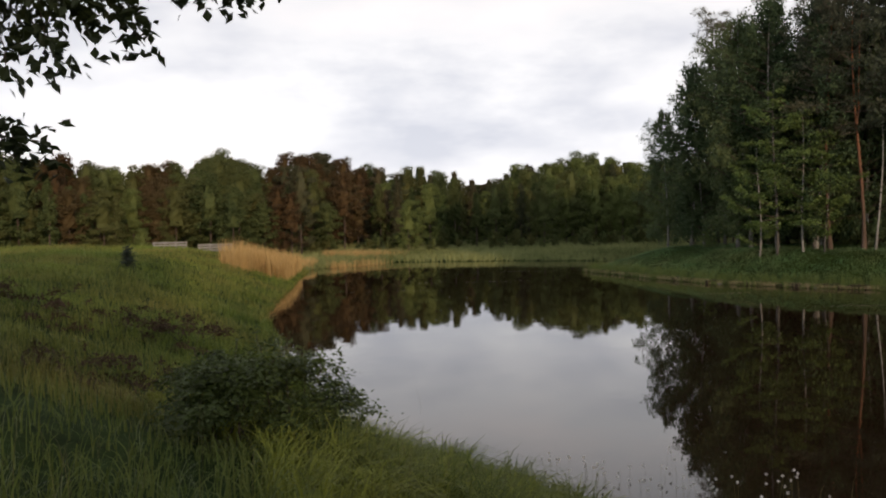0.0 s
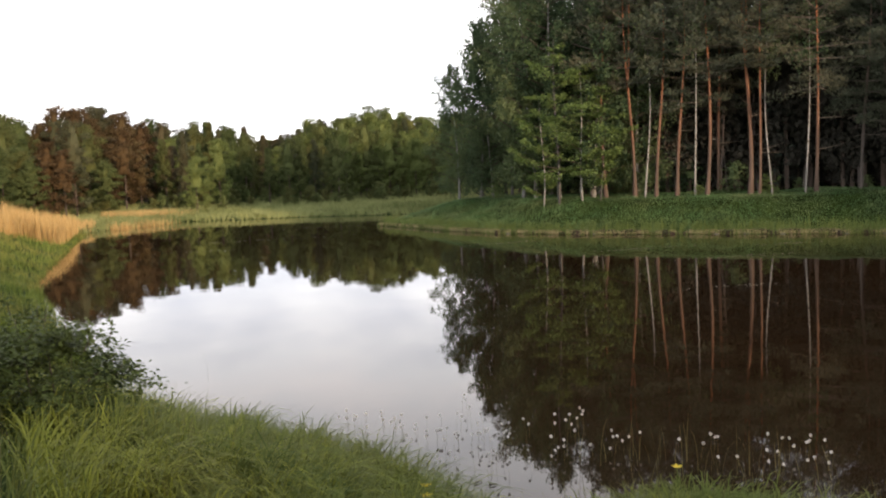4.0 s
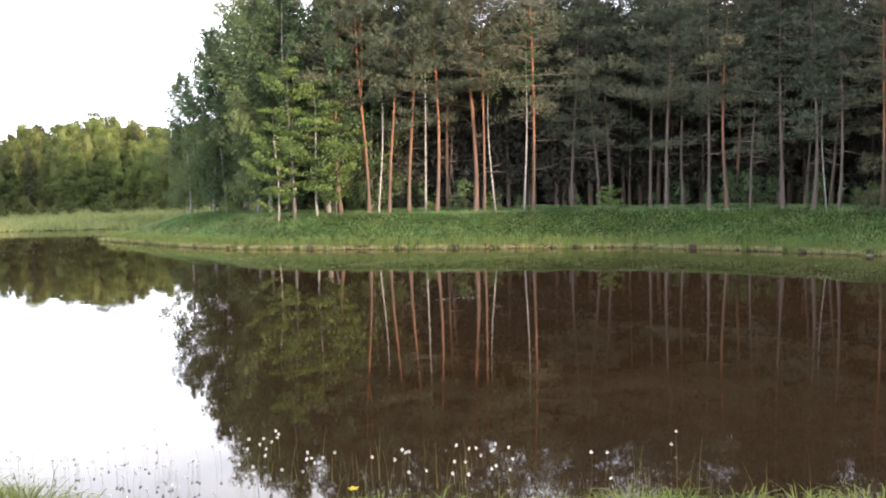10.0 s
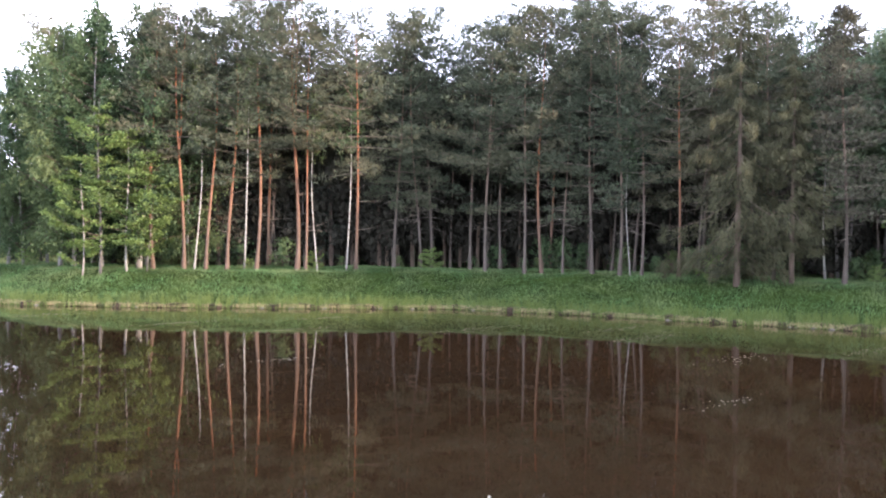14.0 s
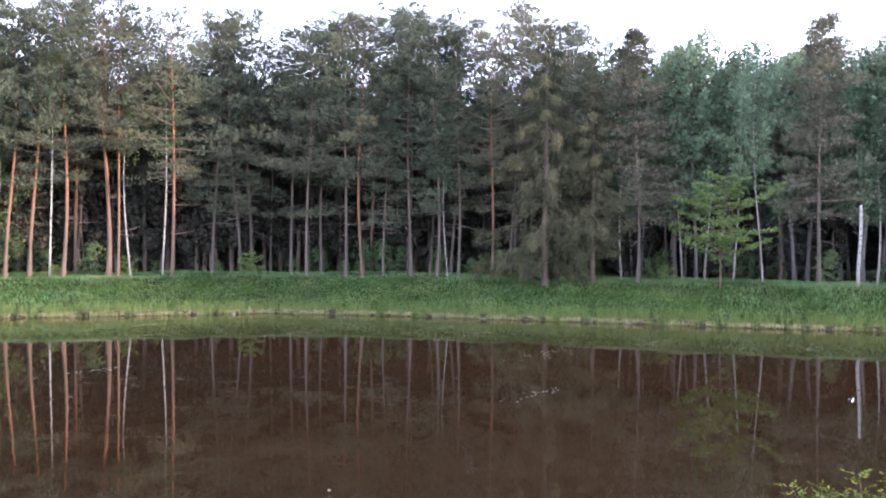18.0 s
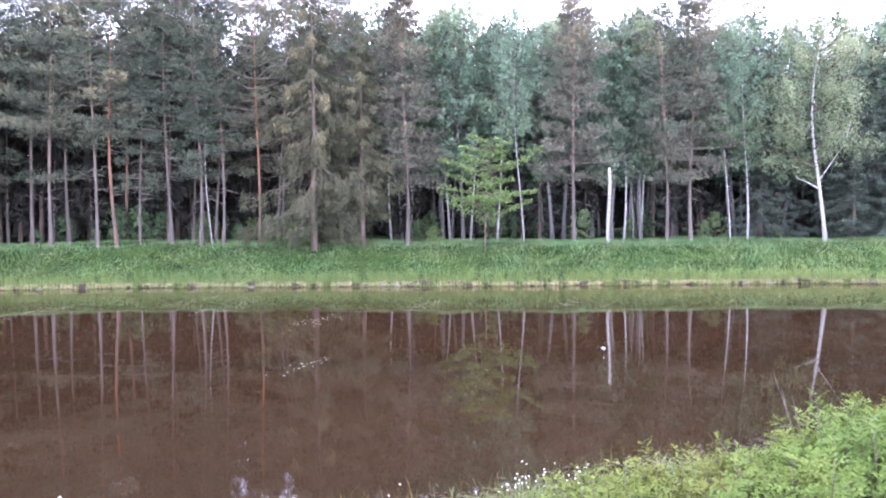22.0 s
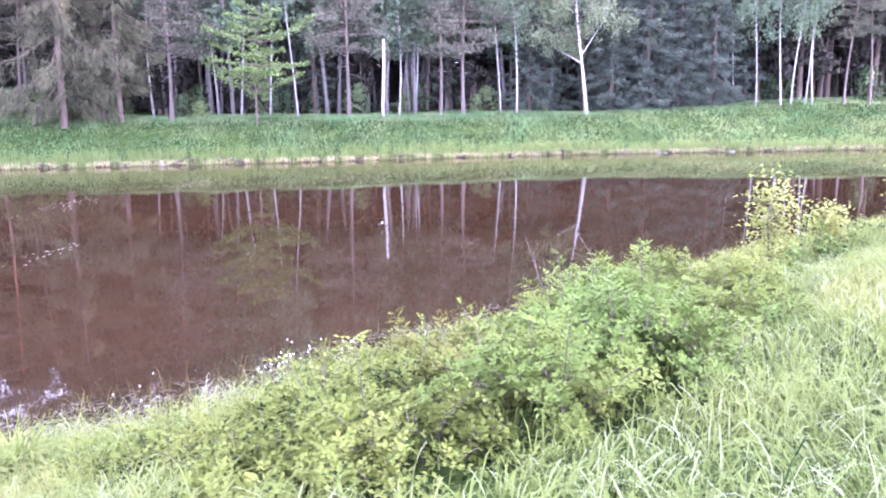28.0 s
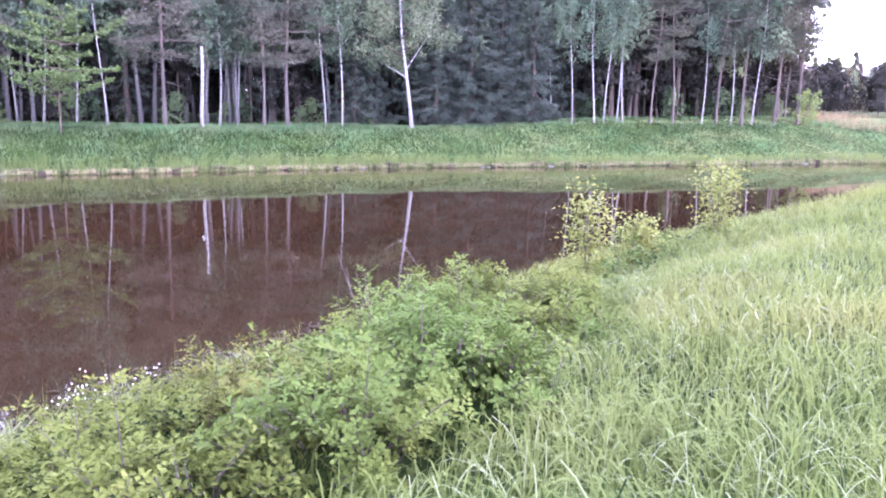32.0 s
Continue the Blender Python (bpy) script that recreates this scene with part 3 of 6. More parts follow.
def birch(seed, h, leaf=None, wide=0.2, base=0.28, girth=0.12, lean=0.03, name="birch_tree", label="", hang=1.0, count=60, per=60, size=0.13, group="birches on the far bank", bark=None, wave=0.16, stem=None, forks=()):
    """A birch; stem: points of its own trunk line; forks: lines of strong side limbs."""
    r = np.random.default_rng(seed)
    t = thing(name, label or "slender birch with white marked trunk and drooping leaves", "tree", group)
    tb, lb, cb = Bag(), Bag(), Bag()
    z = np.linspace(0, 1, 14)
    line = bent_line(r, h, 14, lean, wave)
    if stem is not None:
        stem = np.array(stem, float)
        line = np.stack([np.interp(z * h, stem[:, 2], stem[:, c]) for c in range(3)], -1)
        line[1:-1, :2] = (line[:-2, :2] + line[1:-1, :2] + line[2:, :2]) / 3
    for f in forks:
        tube(tb, f, np.linspace(girth * 0.45, girth * 0.12, len(f)), 7, 0.05, r)
    tube(tb, line, girth * (1 - 0.88 * z) * (1 + 0.4 * np.exp(-z * 25)), 9, 0.05, r)
    at, wy, nm = [], [], []
    for q in range(count):
        u = (q + r.uniform()) / count
        zz = base + (0.98 - base) * u
        a = np.array([np.interp(zz, z, line[:, c]) for c in range(3)])
        an = q * 2.4 + r.uniform(-0.6, 0.6)
        w = np.array([np.cos(an), np.sin(an), 0])
        prof = np.sin(np.pi * np.clip(0.2 + 0.76 * u, 0, 1)) ** 0.7
        L = h * wide * prof * r.uniform(0.5, 1.15)
        p = limb_line(r, a, w, L, r.uniform(0.4, 0.9))
        p[-2:, 2] -= np.array([0.08, 0.28]) * L * hang
        tube(lb, p, np.linspace(0.012 + 0.012 * L, 0.005, 5), 4)
        m = int(per * (0.4 + 0.6 * prof))
        strands = max(3, m // 9)
        s = r.uniform(0.3, 1.05, strands)
        c = np.stack([np.interp(s, np.linspace(0, 1, 5), p[:, e]) for e in range(3)], -1) + r.normal(0, 0.06 * L + 0.05, (strands, 3))
        drop = r.uniform(0.2, 1.0, (strands, 9, 1)) * hang * (0.25 + 0.075 * h * 0.6)
        pts = c[:, None] + np.concatenate([r.normal(0, 0.12, (strands, 9, 2)), -drop], -1)
        at.append(pts.reshape(-1, 3))
    at = np.concatenate(at)
    wy = r.normal(0, 1, at.shape) + [0, 0, -0.8 * hang]
    leaves(cb, at, wy, r.normal(0, 1, at.shape), r.uniform(0.7, 1.4, len(at)) * size, r.uniform(0.6, 1.2, len(at)) * size * 0.75)
    part("trunk", tb, bark or M_BIRCH_BARK, t, smooth=True)
    tagged(part("branchwork", lb, M_DARK_BARK, t), kind="stuff")
    part("crown", cb, leaf or M_BIRCH_LEAF, t)
    return t


def layered(seed, h, label, leaf=None, wide=0.34, name="broadleaf_tree", base=0.12, group="", bark=None, size=0.15, n=34):
    """A young broadleaf tree whose sprays lie in flat tiers."""
    r = np.random.default_rng(seed)
    t = thing(name, label, "tree", group)
    tb, lb, cb = Bag(), Bag(), Bag()
    line = bent_line(r, h, 10, 0.03, 0.12)
    z = np.linspace(0, 1, 10)
    tube(tb, line, 0.009 * h * (1 - 0.9 * z), 8, 0.05, r)
    at = []
    for q in range(n):
        u = (q + r.uniform()) / n
        zz = base + (0.98 - base) * u
        a = np.array([np.interp(zz, z, line[:, c]) for c in range(3)])
        an = q * 2.4 + r.uniform(-0.5, 0.5)
        w = np.array([np.cos(an), np.sin(an), 0])
        L = h * wide * np.sin(np.pi * min(0.3 + 0.64 * u, 1)) ** 0.8 * r.uniform(0.3, 1.25)
        p = limb_line(r, a, w, L, r.uniform(0.0, 0.5))
        tube(lb, p, np.linspace(0.012 + 0.01 * L, 0.005, 5), 4)
        m = int(30 + 84 * L)
        s = r.uniform(0.16, 1.15, m) ** 0.75
        c = np.stack([np.interp(s, np.linspace(0, 1, 5), p[:, e]) for e in range(3)], -1)
        side = np.array([-w[1], w[0], 0])
        c += side * (r.normal(0, 0.24, m) * L * (1.15 - 0.6 * s))[:, None] + np.array([0, 0, 1]) * r.normal(-0.03, 0.065, m)[:, None]
        at.append(c)
    at = np.concatenate(at)
    leaves(cb, at, r.normal(0, 1, at.shape) * [1, 1, 0.4], r.normal(0, 0.5, at.shape) + [0, 0, 1], r.uniform(0.7, 1.3, len(at)) * size, r.uniform(0.6, 1.0, len(at)) * size)
    part("trunk", tb, bark or M_DARK_BARK, t, smooth=True)
    tagged(part("branchwork", lb, M_DARK_BARK, t), kind="stuff")
    part("crown", cb, leaf or M_BRIGHT_LEAF, t)
    return t


def far_tree(seed, h, leaf, wide, cone, label, count=5200, size=0.34, name="forest_tree", group="trees of the far woods", core=0.30, lumps=64):
    """A distant tree: trunk, and a crown of clumps on limbs, round or pointed."""
    r = np.random.default_rng(seed)
    t = thing(name, label, "tree", group)
    tb, cb = Bag(), Bag()
    line = bent_line(r, h, 7, 0.01, 0.1)
    tube(tb, line, 0.012 * h * np.linspace(1, 0.1, 7), 6)
    u8 = np.linspace(0.1 if core > 0.42 else 0.45, 0.93, 9)
    prof8 = h * wide * ((1 - u8) ** 0.7 if cone else np.sin(np.pi * np.clip(0.2 + 0.78 * u8, 0, 1)) ** 0.6)
    tube(cb, np.stack([0 * u8, 0 * u8, u8 * h], -1), prof8 * core, 9, 0.3, r)
    c = []
    for q in range(lumps):
        u = (q + r.uniform()) / lumps
        zz = 0.12 + 0.86 * u
        rad = h * wide * ((1 - u) ** 0.7 if cone else np.sin(np.pi * np.clip(0.2 + 0.78 * u, 0, 1)) ** 0.6)
        an = r.uniform(0, 6.28)
        c.append([np.cos(an) * rad * r.uniform(0.3, 1), np.sin(an) * rad * r.uniform(0.3, 1), zz * h])
    c = np.array(c)
    b = unit(r.normal(0, 1, (count, 3))) * r.uniform(0.5, 1.1, (count, 1))
    at = c[r.integers(0, lumps, count)] + b * [h * wide * 0.24, h * wide * 0.24, h * 0.035]
    at[:, 2] = np.clip(at[:, 2], 0.3, h)
    out = b + [0, 0, 0.35] + 0.5 * unit((at - np.array([0, 0, h * 0.45])) * [1, 1, 0.6 if not cone else 0.3]) + r.normal(0, 0.4, at.shape)
    leaves(cb, at, np.cross(out, r.normal(0, 1, at.shape)) - [0, 0, 0.3], out, r.uniform(0.6, 1.3, count) * size, r.uniform(0.6, 1.1, count) * size * 0.8)
    part("trunk", tb, M_DARK_BARK, t)
    part("crown", cb, leaf, t)
    return t


def put(proto, x, y, scale=1.0, turn=None, sink=0.1, label=""):
    """A copy of a tree at x, y on the ground."""
    z = float(ground_z(np.array([x]), np.array([y]))[0]) - sink
    a = rng.uniform(0, 6.28) if turn is None else turn
    c = copy_thing(proto, Matrix.Translation((x, y, z)) @ Matrix.Rotation(a, 4, "Z"))
    w = scale * rng.uniform(0.82, 1.1)
    c.scale = (w, w, scale)
    return tagged(c, label)


def settle(proto, x, y, scale=1.0, turn=0.0, sink=0.1):
    """Stands the first of a kind on the ground."""
    z = float(ground_z(np.array([x]), np.array([y]))[0]) - sink
    proto.matrix_basis = Matrix.Translation((x, y, z)) @ Matrix.Rotation(turn, 4, "Z") @ Matrix.Diagonal((scale, scale, scale, 1))


def plant(kinds, spots, base):
    """Stands trees of the kinds in turn at spots of (x, y, height of the top over the water)."""
    for q, (x, y, top) in enumerate(spots):
        k, hk = kinds[q % len(kinds)]
        s = (top - base) / hk
        if q < len(kinds):
            settle(k, x, y, s, rng.uniform(0, 6.28))
        else:
            put(k, x, y, s)


PINES = [
    (25.8, 56.5, 17.9), (27.3, 55.0, 18.6), (28.4, 54.0, 18.5), (29.5, 53.1, 17.8), (31.0, 51.8, 19.3), (33.1, 50.0, 20.2), (33.6, 49.7, 17.7), (36.2, 47.5, 18.6)]
DARK_PINES = [
    (39.7, 47.7, 18.6), (43.7, 44.0, 18.0), (45.1, 42.3, 18.6), (48.1, 40.4, 19.0), (49.6, 34.2, 18.8), (52.6, 30.7, 18.6), (54.4, 27.3, 18.4),
    (23.8, 73.2, 20.7), (33.7, 54.7, 19.9), (41.0, 46.2, 18.1), (42.3, 46.5, 19.6), (42.5, 41.3, 17.1), (43.7, 38.8, 18.7), (44.3, 37.8, 18.3), (44.9, 36.5, 15.6), (45.7, 34.7, 19.0),
    (46.3, 33.0, 17.7), (46.7, 31.6, 17.2), (47.4, 29.4, 16.8), (49.5, 29.3, 19.8), (49.0, 24.1, 16.9), (55.3, 5.3, 15.7)]
BROWN_PINES = [(53.4, 10.7, 17.4), (55.8, 3.9, 17.9), (49.1, 20.1, 17.0)]
BIRCHES = [
    (19.0, 71.7, 14.0), (20.2, 69.1, 17.2), (20.8, 67.6, 15.8), (21.9, 63.1, 18.9), (22.4, 61.6, 19.4), (23.4, 59.3, 20.6), (25.2, 57.3, 20.6), (26.6, 59.5, 20.0), (24.5, 64.0, 20.4), (22.6, 68.0, 18.5), (29.0, 58.0, 19.6)]
BARE_BIRCHES = [(27.8, 54.5, 17.1), (30.4, 52.3, 17.5), (34.2, 49.2, 15.1), (35.7, 47.9, 15.5), (46.5, 32.3, 12.3)]
THIN_BIRCHES = [(51.8, 22.3, 16.6), (54.6, 19.3, 16.1), (55.1, 18.0, 17.5), (54.6, 16.0, 16.1), (52.3, 13.6, 15.4), (56.5, 8.1, 15.2), (57.8, 7.2, 15.7), (56.5, 1.6, 15.2), (56.8, 0.6, 15.0), (62.1, -14.1, 14.7), (60.3, -15.1, 14.3), (60.7, -16.8, 14.7), (60.8, -17.5, 14.7), (61.1, -18.5, 14.7), (61.2, -19.0, 14.8), (62.7, -25.4, 15.0), (63.2, -27.9, 15.2), (63.6, -29.7, 16.1)]
RIGHT_PINES = [(61.7, -21.2, 13.8), (62.1, -23.0, 14.5), (62.9, -26.6, 15.5), (63.4, -28.8, 16.4), (64.1, -31.7, 16.3), (64.6, -33.8, 15.6), (65.4, -34.2, 14.5), (66.8, -33.3, 16.0), (68.6, -34.9, 15.0)]
SPRUCES = [(59.5, -5.6, 13.5), (60.1, -8.0, 14.5), (60.7, -10.1, 13.0), (61.1, -12.4, 14.0), (59.3, -0.2, 11.0), (61.6, -7.0, 14.7), (62.0, -8.9, 16.1), (62.4, -10.9, 14.8), (63.9, -13.1, 16.8), (60.8, -1.3, 13.0), (61.3, -4.8, 12.0)]

PINES = [(x, y, top + 0.6) for x, y, top in PINES]
plant([(pine(11, 16, 0.44, 0.19, dense=1.25), 16), (pine(12, 16, 0.40, 0.18, fork=True, dense=1.25), 16), (pine(13, 16, 0.48, 0.16, dense=1.15), 16), (pine(14, 16, 0.36, 0.18, dense=1.2, spread=0.18), 16)], PINES, 1.9)
GREY = "grey-barked Scots pine with a dark irregular crown"
DARK_PINES = [(x, y, top + (0.7 if y > 20 else 0.8)) for x, y, top in DARK_PINES]
THIN_BIRCHES = [(x, y, top + (1.4 if 2 < y < 26 else 0.4)) for x, y, top in THIN_BIRCHES]
plant([(pine(21, 16, 0.28, 0.16, M_PINE_BARK_GREY, label=GREY, stubs=16, dense=1.35), 16), (pine(22, 16, 0.24, 0.17, M_PINE_BARK_GREY, fork=True, label=GREY, stubs=14, dense=1.4), 16),
       (pine(23, 16, 0.34, 0.15, M_PINE_BARK_GREY, label=GREY, stubs=18, dense=1.3), 16), (pine(24, 16, 0.40, 0.17, M_PINE_BARK, label="Scots pine with a reddish upper trunk and dark crown", stubs=14, dense=1.25, spread=0.18), 16),
       (pine(25, 16, 0.22, 0.14, M_PINE_BARK_GREY, label=GREY, stubs=20, dense=1.4, spread=0.14), 16)], DARK_PINES, 1.9)
plant([(pine(26, 15, 0.25, 0.17, M_PINE_BARK_GREY, needle=M_NEEDLE_BROWN, label="conical pine with thinning brownish needles", stubs=16, dense=1.6, spread=0.165, cone=True), 15)], BROWN_PINES, 1.9)
plant([(birch(31, 16, wide=0.21, base=0.06, count=84, per=240, size=0.18), 16), (birch(32, 16, wide=0.19, base=0.1, count=84, per=240, size=0.18), 16)], BIRCHES, 1.9)
plant([(birch(44, 15, M_BIRCH_LEAF, wide=0.10, base=0.62, girth=0.062, lean=0.02, wave=0.22, count=30, per=60, size=0.16, label="thin birch with a bare white trunk among the pines"), 15)], BARE_BIRCHES, 1.9)
plant([(birch(41, 14, M_BIRCH_BLUE, wide=0.15, base=0.40, girth=0.056, count=50, per=120, size=0.16, wave=0.26, lean=0.015), 14), (birch(42, 14, M_BIRCH_BLUE, wide=0.14, base=0.46, girth=0.050, count=46, per=120, size=0.16, lean=0.03, wave=0.24), 14),
       (birch(43, 14, M_BIRCH_BLUE, wide=0.16, base=0.36, girth=0.060, count=50, per=120, size=0.16, wave=0.28, lean=0.015), 14)], THIN_BIRCHES, 1.9)
plant([(pine(51, 14, 0.35, 0.14, M_PINE_BARK_GREY, label="pine with a thin warm-lit crown near the forest edge"), 14)], RIGHT_PINES, 1.9)
plant([(spruce(61, 14, M_SPRUCE_DARK, 0.4, 0.25, "dark green spruce with dense low branches", low=0.03, k=12, n=110, hang=0.15), 14), (spruce(64, 14, M_SPRUCE_DARK, 0.5, 0.27, "dark green spruce with dense low branches", low=0.03, k=12, n=90, hang=0.25), 14)], SPRUCES, 1.9)
settle(spruce(62, 16, M_OLD_SPRUCE, 0.75, 0.30, "old spruce with drooping brownish-green branches", low=0.10, n=58, k=18, hang=0.9), 46.4, 25.0, 1.01)
settle(spruce(65, 13, M_OLD_SPRUCE, 0.7, 0.24, "slender spruce with hanging brownish-green sprays", low=0.16, n=60, k=16, hang=0.7), 47.9, 22.5, 1.0)
YOUNG = "young broadleaf tree with fresh light-green tiers of leaves"
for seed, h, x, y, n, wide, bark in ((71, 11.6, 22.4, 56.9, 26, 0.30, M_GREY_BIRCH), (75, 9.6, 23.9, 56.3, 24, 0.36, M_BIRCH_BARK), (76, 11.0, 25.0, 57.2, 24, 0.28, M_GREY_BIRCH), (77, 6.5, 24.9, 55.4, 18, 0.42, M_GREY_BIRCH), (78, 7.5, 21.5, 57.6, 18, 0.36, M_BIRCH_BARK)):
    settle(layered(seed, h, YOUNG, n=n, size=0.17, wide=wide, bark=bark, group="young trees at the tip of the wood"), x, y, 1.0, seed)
settle(layered(72, 6.6, "small spreading tree with fresh green leaf tiers", wide=0.44, leaf=M_MID_LEAF, n=32, base=0.25), 48.7, 15.0)
settle(birch(73, 14.0, leaf=M_BIRCH_PALE, wide=0.27, base=0.30, girth=0.112, label="large birch with a bent white trunk and hanging pale leaves", count=34, per=520, size=0.13, hang=1.3,
             stem=[(0, 0, 0), (0, 0.12, 1.5), (0, 0.40, 3.6), (0.1, 0.86, 7.0), (0.1, 0.72, 10.4), (0, -0.1, 14.0)],
             forks=[[(0, 0.42, 3.7), (0.1, -0.3, 4.8), (0.2, -1.0, 5.9), (0.2, -1.3, 7.2)], [(0, 0.36, 3.2), (-0.1, 1.0, 3.6), (-0.2, 1.9, 4.0)]]), 56.9, -3.8)

# the dead white trunk
snag = thing("birch_snag", "bare broken birch trunk, white, without branches", "tree trunk")
s_bag = Bag()
s_line = np.array([(0, 0, 0), (0.02, 0.03, 0.8), (0.06, -0.02, 1.8), (0.05, -0.08, 2.8), (0.04, -0.10, 3.8), (0.02, -0.09, 4.65)])
tube(s_bag, s_line, [0.108, 0.097, 0.093, 0.09, 0.084, 0.074], 10, 0.05, np.random.default_rng(5))
part("trunk", s_bag, M_BIRCH_BARK, snag, smooth=True)
b_bag = Bag()
tube(b_bag, [(0.05, -0.05, 2.9), (0.15, 0.25, 3.15), (0.2, 0.4, 3.2)], [0.035, 0.025, 0.012], 5)
part("broken_branch", b_bag, M_DARK_BARK, snag)
settle(snag, 52.6, 8.5)

# the wood behind the edge
BACK = [(pine(81, 16, 0.5, 0.15, M_PINE_BARK_GREY, dense=0.9, needle_count=56, stubs=0, label="pine in the shade of the wood"), 16), (pine(82, 16, 0.42, 0.15, M_PINE_BARK_GREY, dense=0.9, needle_count=56, stubs=0, label="pine in the shade of the wood"), 16),
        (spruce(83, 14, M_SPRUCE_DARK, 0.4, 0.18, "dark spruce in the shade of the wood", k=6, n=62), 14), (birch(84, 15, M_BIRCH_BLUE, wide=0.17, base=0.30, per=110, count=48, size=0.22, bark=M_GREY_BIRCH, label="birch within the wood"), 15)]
EDGE = SHORE[0:18]
edge_d = np.gradient(EDGE, axis=0)
edge_n = unit(np.stack([edge_d[:, 1], -edge_d[:, 0]], -1))
edge_n *= np.sign((edge_n[8] @ np.array([1.0, 0.5])))
seg_s = np.concatenate([[0], np.cumsum(np.linalg.norm(np.diff(EDGE, axis=0), axis=1))])


def edge_point(s, off):
    p = np.array([np.interp(s, seg_s, EDGE[:, c]) for c in range(2)])
    n = unit(np.array([np.interp(s, seg_s, edge_n[:, c]) for c in range(2)]))
    return p + n * off


first = set()
for q in range(215):
    s = rng.uniform(2, seg_s[-1] - 26)
    off = 11.5 + 24 * rng.uniform() ** 1.2
    x, y = edge_point(s, off)
    k = rng.choice(4, p=[0.42, 0.3, 0.16, 0.12] if s < 70 else [0.22, 0.18, 0.25, 0.35])
    proto, hk = BACK[k]
    sc = rng.uniform(0.82, 1.05) * (0.98 if s < 70 else 1.0)
    if k in first:
        put(proto, x, y, sc)
    else:
        settle(proto, x, y, sc)
        first.add(k)

for q in range(44):
    x, y = edge_point(rng.uniform(62, 100), rng.uniform(9.5, 17))
    put(BACK[3][0], x, y, rng.uniform(0.84, 1.08))

for q in range(34):
    x = rng.uniform(64.3, 90.3)
    y = -32.9 - 0.56 * (x - 64.3) + rng.uniform(0, 15)
    put(BACK[rng.choice(4, p=[0.4, 0.25, 0.1, 0.25])][0], x, y, rng.uniform(0.8, 1.0))

# far woods beyond the meadow
FAR = [far_tree(91, 16, M_FAR_LEAF, 0.31, False, "distant leafy tree with a rounded crown"), far_tree(92, 17, M_FAR_LEAF, 0.17, True, "distant pointed green tree"),
       far_tree(93, 16, M_FAR_RUST, 0.25, False, "distant pine tinted rusty by evening light", lumps=44), far_tree(94, 12, M_FAR_LEAF, 0.36, False, "distant broad low tree"),
       far_tree(95, 17, M_FAR_PINE, 0.17, True, "distant dark pine with a pointed top"), far_tree(96, 15, M_FAR_LIGHT, 0.29, False, "distant light green birch"),
       far_tree(97, 4, M_FAR_LEAF, 0.5, False, "distant shrub at the meadow's edge", 900, 0.3, "meadow_shrub", "shrubs at the meadow's edge", 0.3, 20), far_tree(98, 16, M_FAR_PINE, 0.25, False, "distant dark pine with a ragged crown", lumps=40),
       far_tree(99, 16, M_FAR_LEAF, 0.28, False, "distant leafy tree with a tall crown", lumps=50), far_tree(100, 13, M_FAR_RUST, 0.30, False, "distant rust-brown tree with a round crown")]
FAR_H = [16, 17, 16, 12, 17, 15, 4, 16, 16, 13]
for q, p in enumerate(FAR):
    settle(p, -60 + 10 * q, 146 + 2 * q, 0.7)
# the woods' skyline: bearing and rise in degrees
SKYLINE = np.array([(-38, 4.9), (-27, 4.8), (-25, 4.55), (-23.4, 4.15), (-20.8, 3.75), (-18.4, 3.95), (-16.4, 4.15), (-14.2, 5.0), (-12.8, 4.3), (-11.8, 3.1), (-10.6, 4.5), (-8, 4.5), (-6.1, 4.0), (-3.5, 3.5),
                    (-1, 3.5), (0.7, 3.4), (2.0, 2.95), (4.0, 3.0), (5.4, 3.8), (9.0, 4.15), (12, 3.75), (22, 3.7)])
KINDS = [(-26, (2, 0, 8, 9)), (-22, (2, 2, 8, 9)), (-19.5, (0, 3, 8, 5)), (-17.5, (9, 0, 3, 8)), (-11.6, (0, 3, 8, 0)), (-5, (2, 2, 7, 2)), (0.5, (4, 1, 7, 8)), (5, (4, 4, 1, 8)), (30, (5, 4, 8, 5))]
for q in range(248):
    row = q % 4
    deg = -37 + 60 * ((q // 4 + rng.uniform(0, 1)) / 62)
    D = 124 + 11 * row + rng.uniform(-5, 5) - (14 if deg < -9 else 0)
    kinds = next(k for lim, k in KINDS if deg < lim)
    k = kinds[rng.integers(4)]
    if row < 2 and rng.uniform() < 0.35:
        k = (1, 8, 5, 1)[rng.integers(4)]
    x, y = D * math.sin(radians(deg)), D * math.cos(radians(deg))
    rise = 4.3 + D * math.tan(radians(np.interp(deg, SKYLINE[:, 0], SKYLINE[:, 1]))) * (rng.uniform(0.92, 1.14) if row > 1 else rng.uniform(0.5, 0.95))
    put(FAR[k], x, y, (rise - float(ground_z(np.array([x]), np.array([y]))[0])) / FAR_H[k])
deep = [Bag(), Bag()]
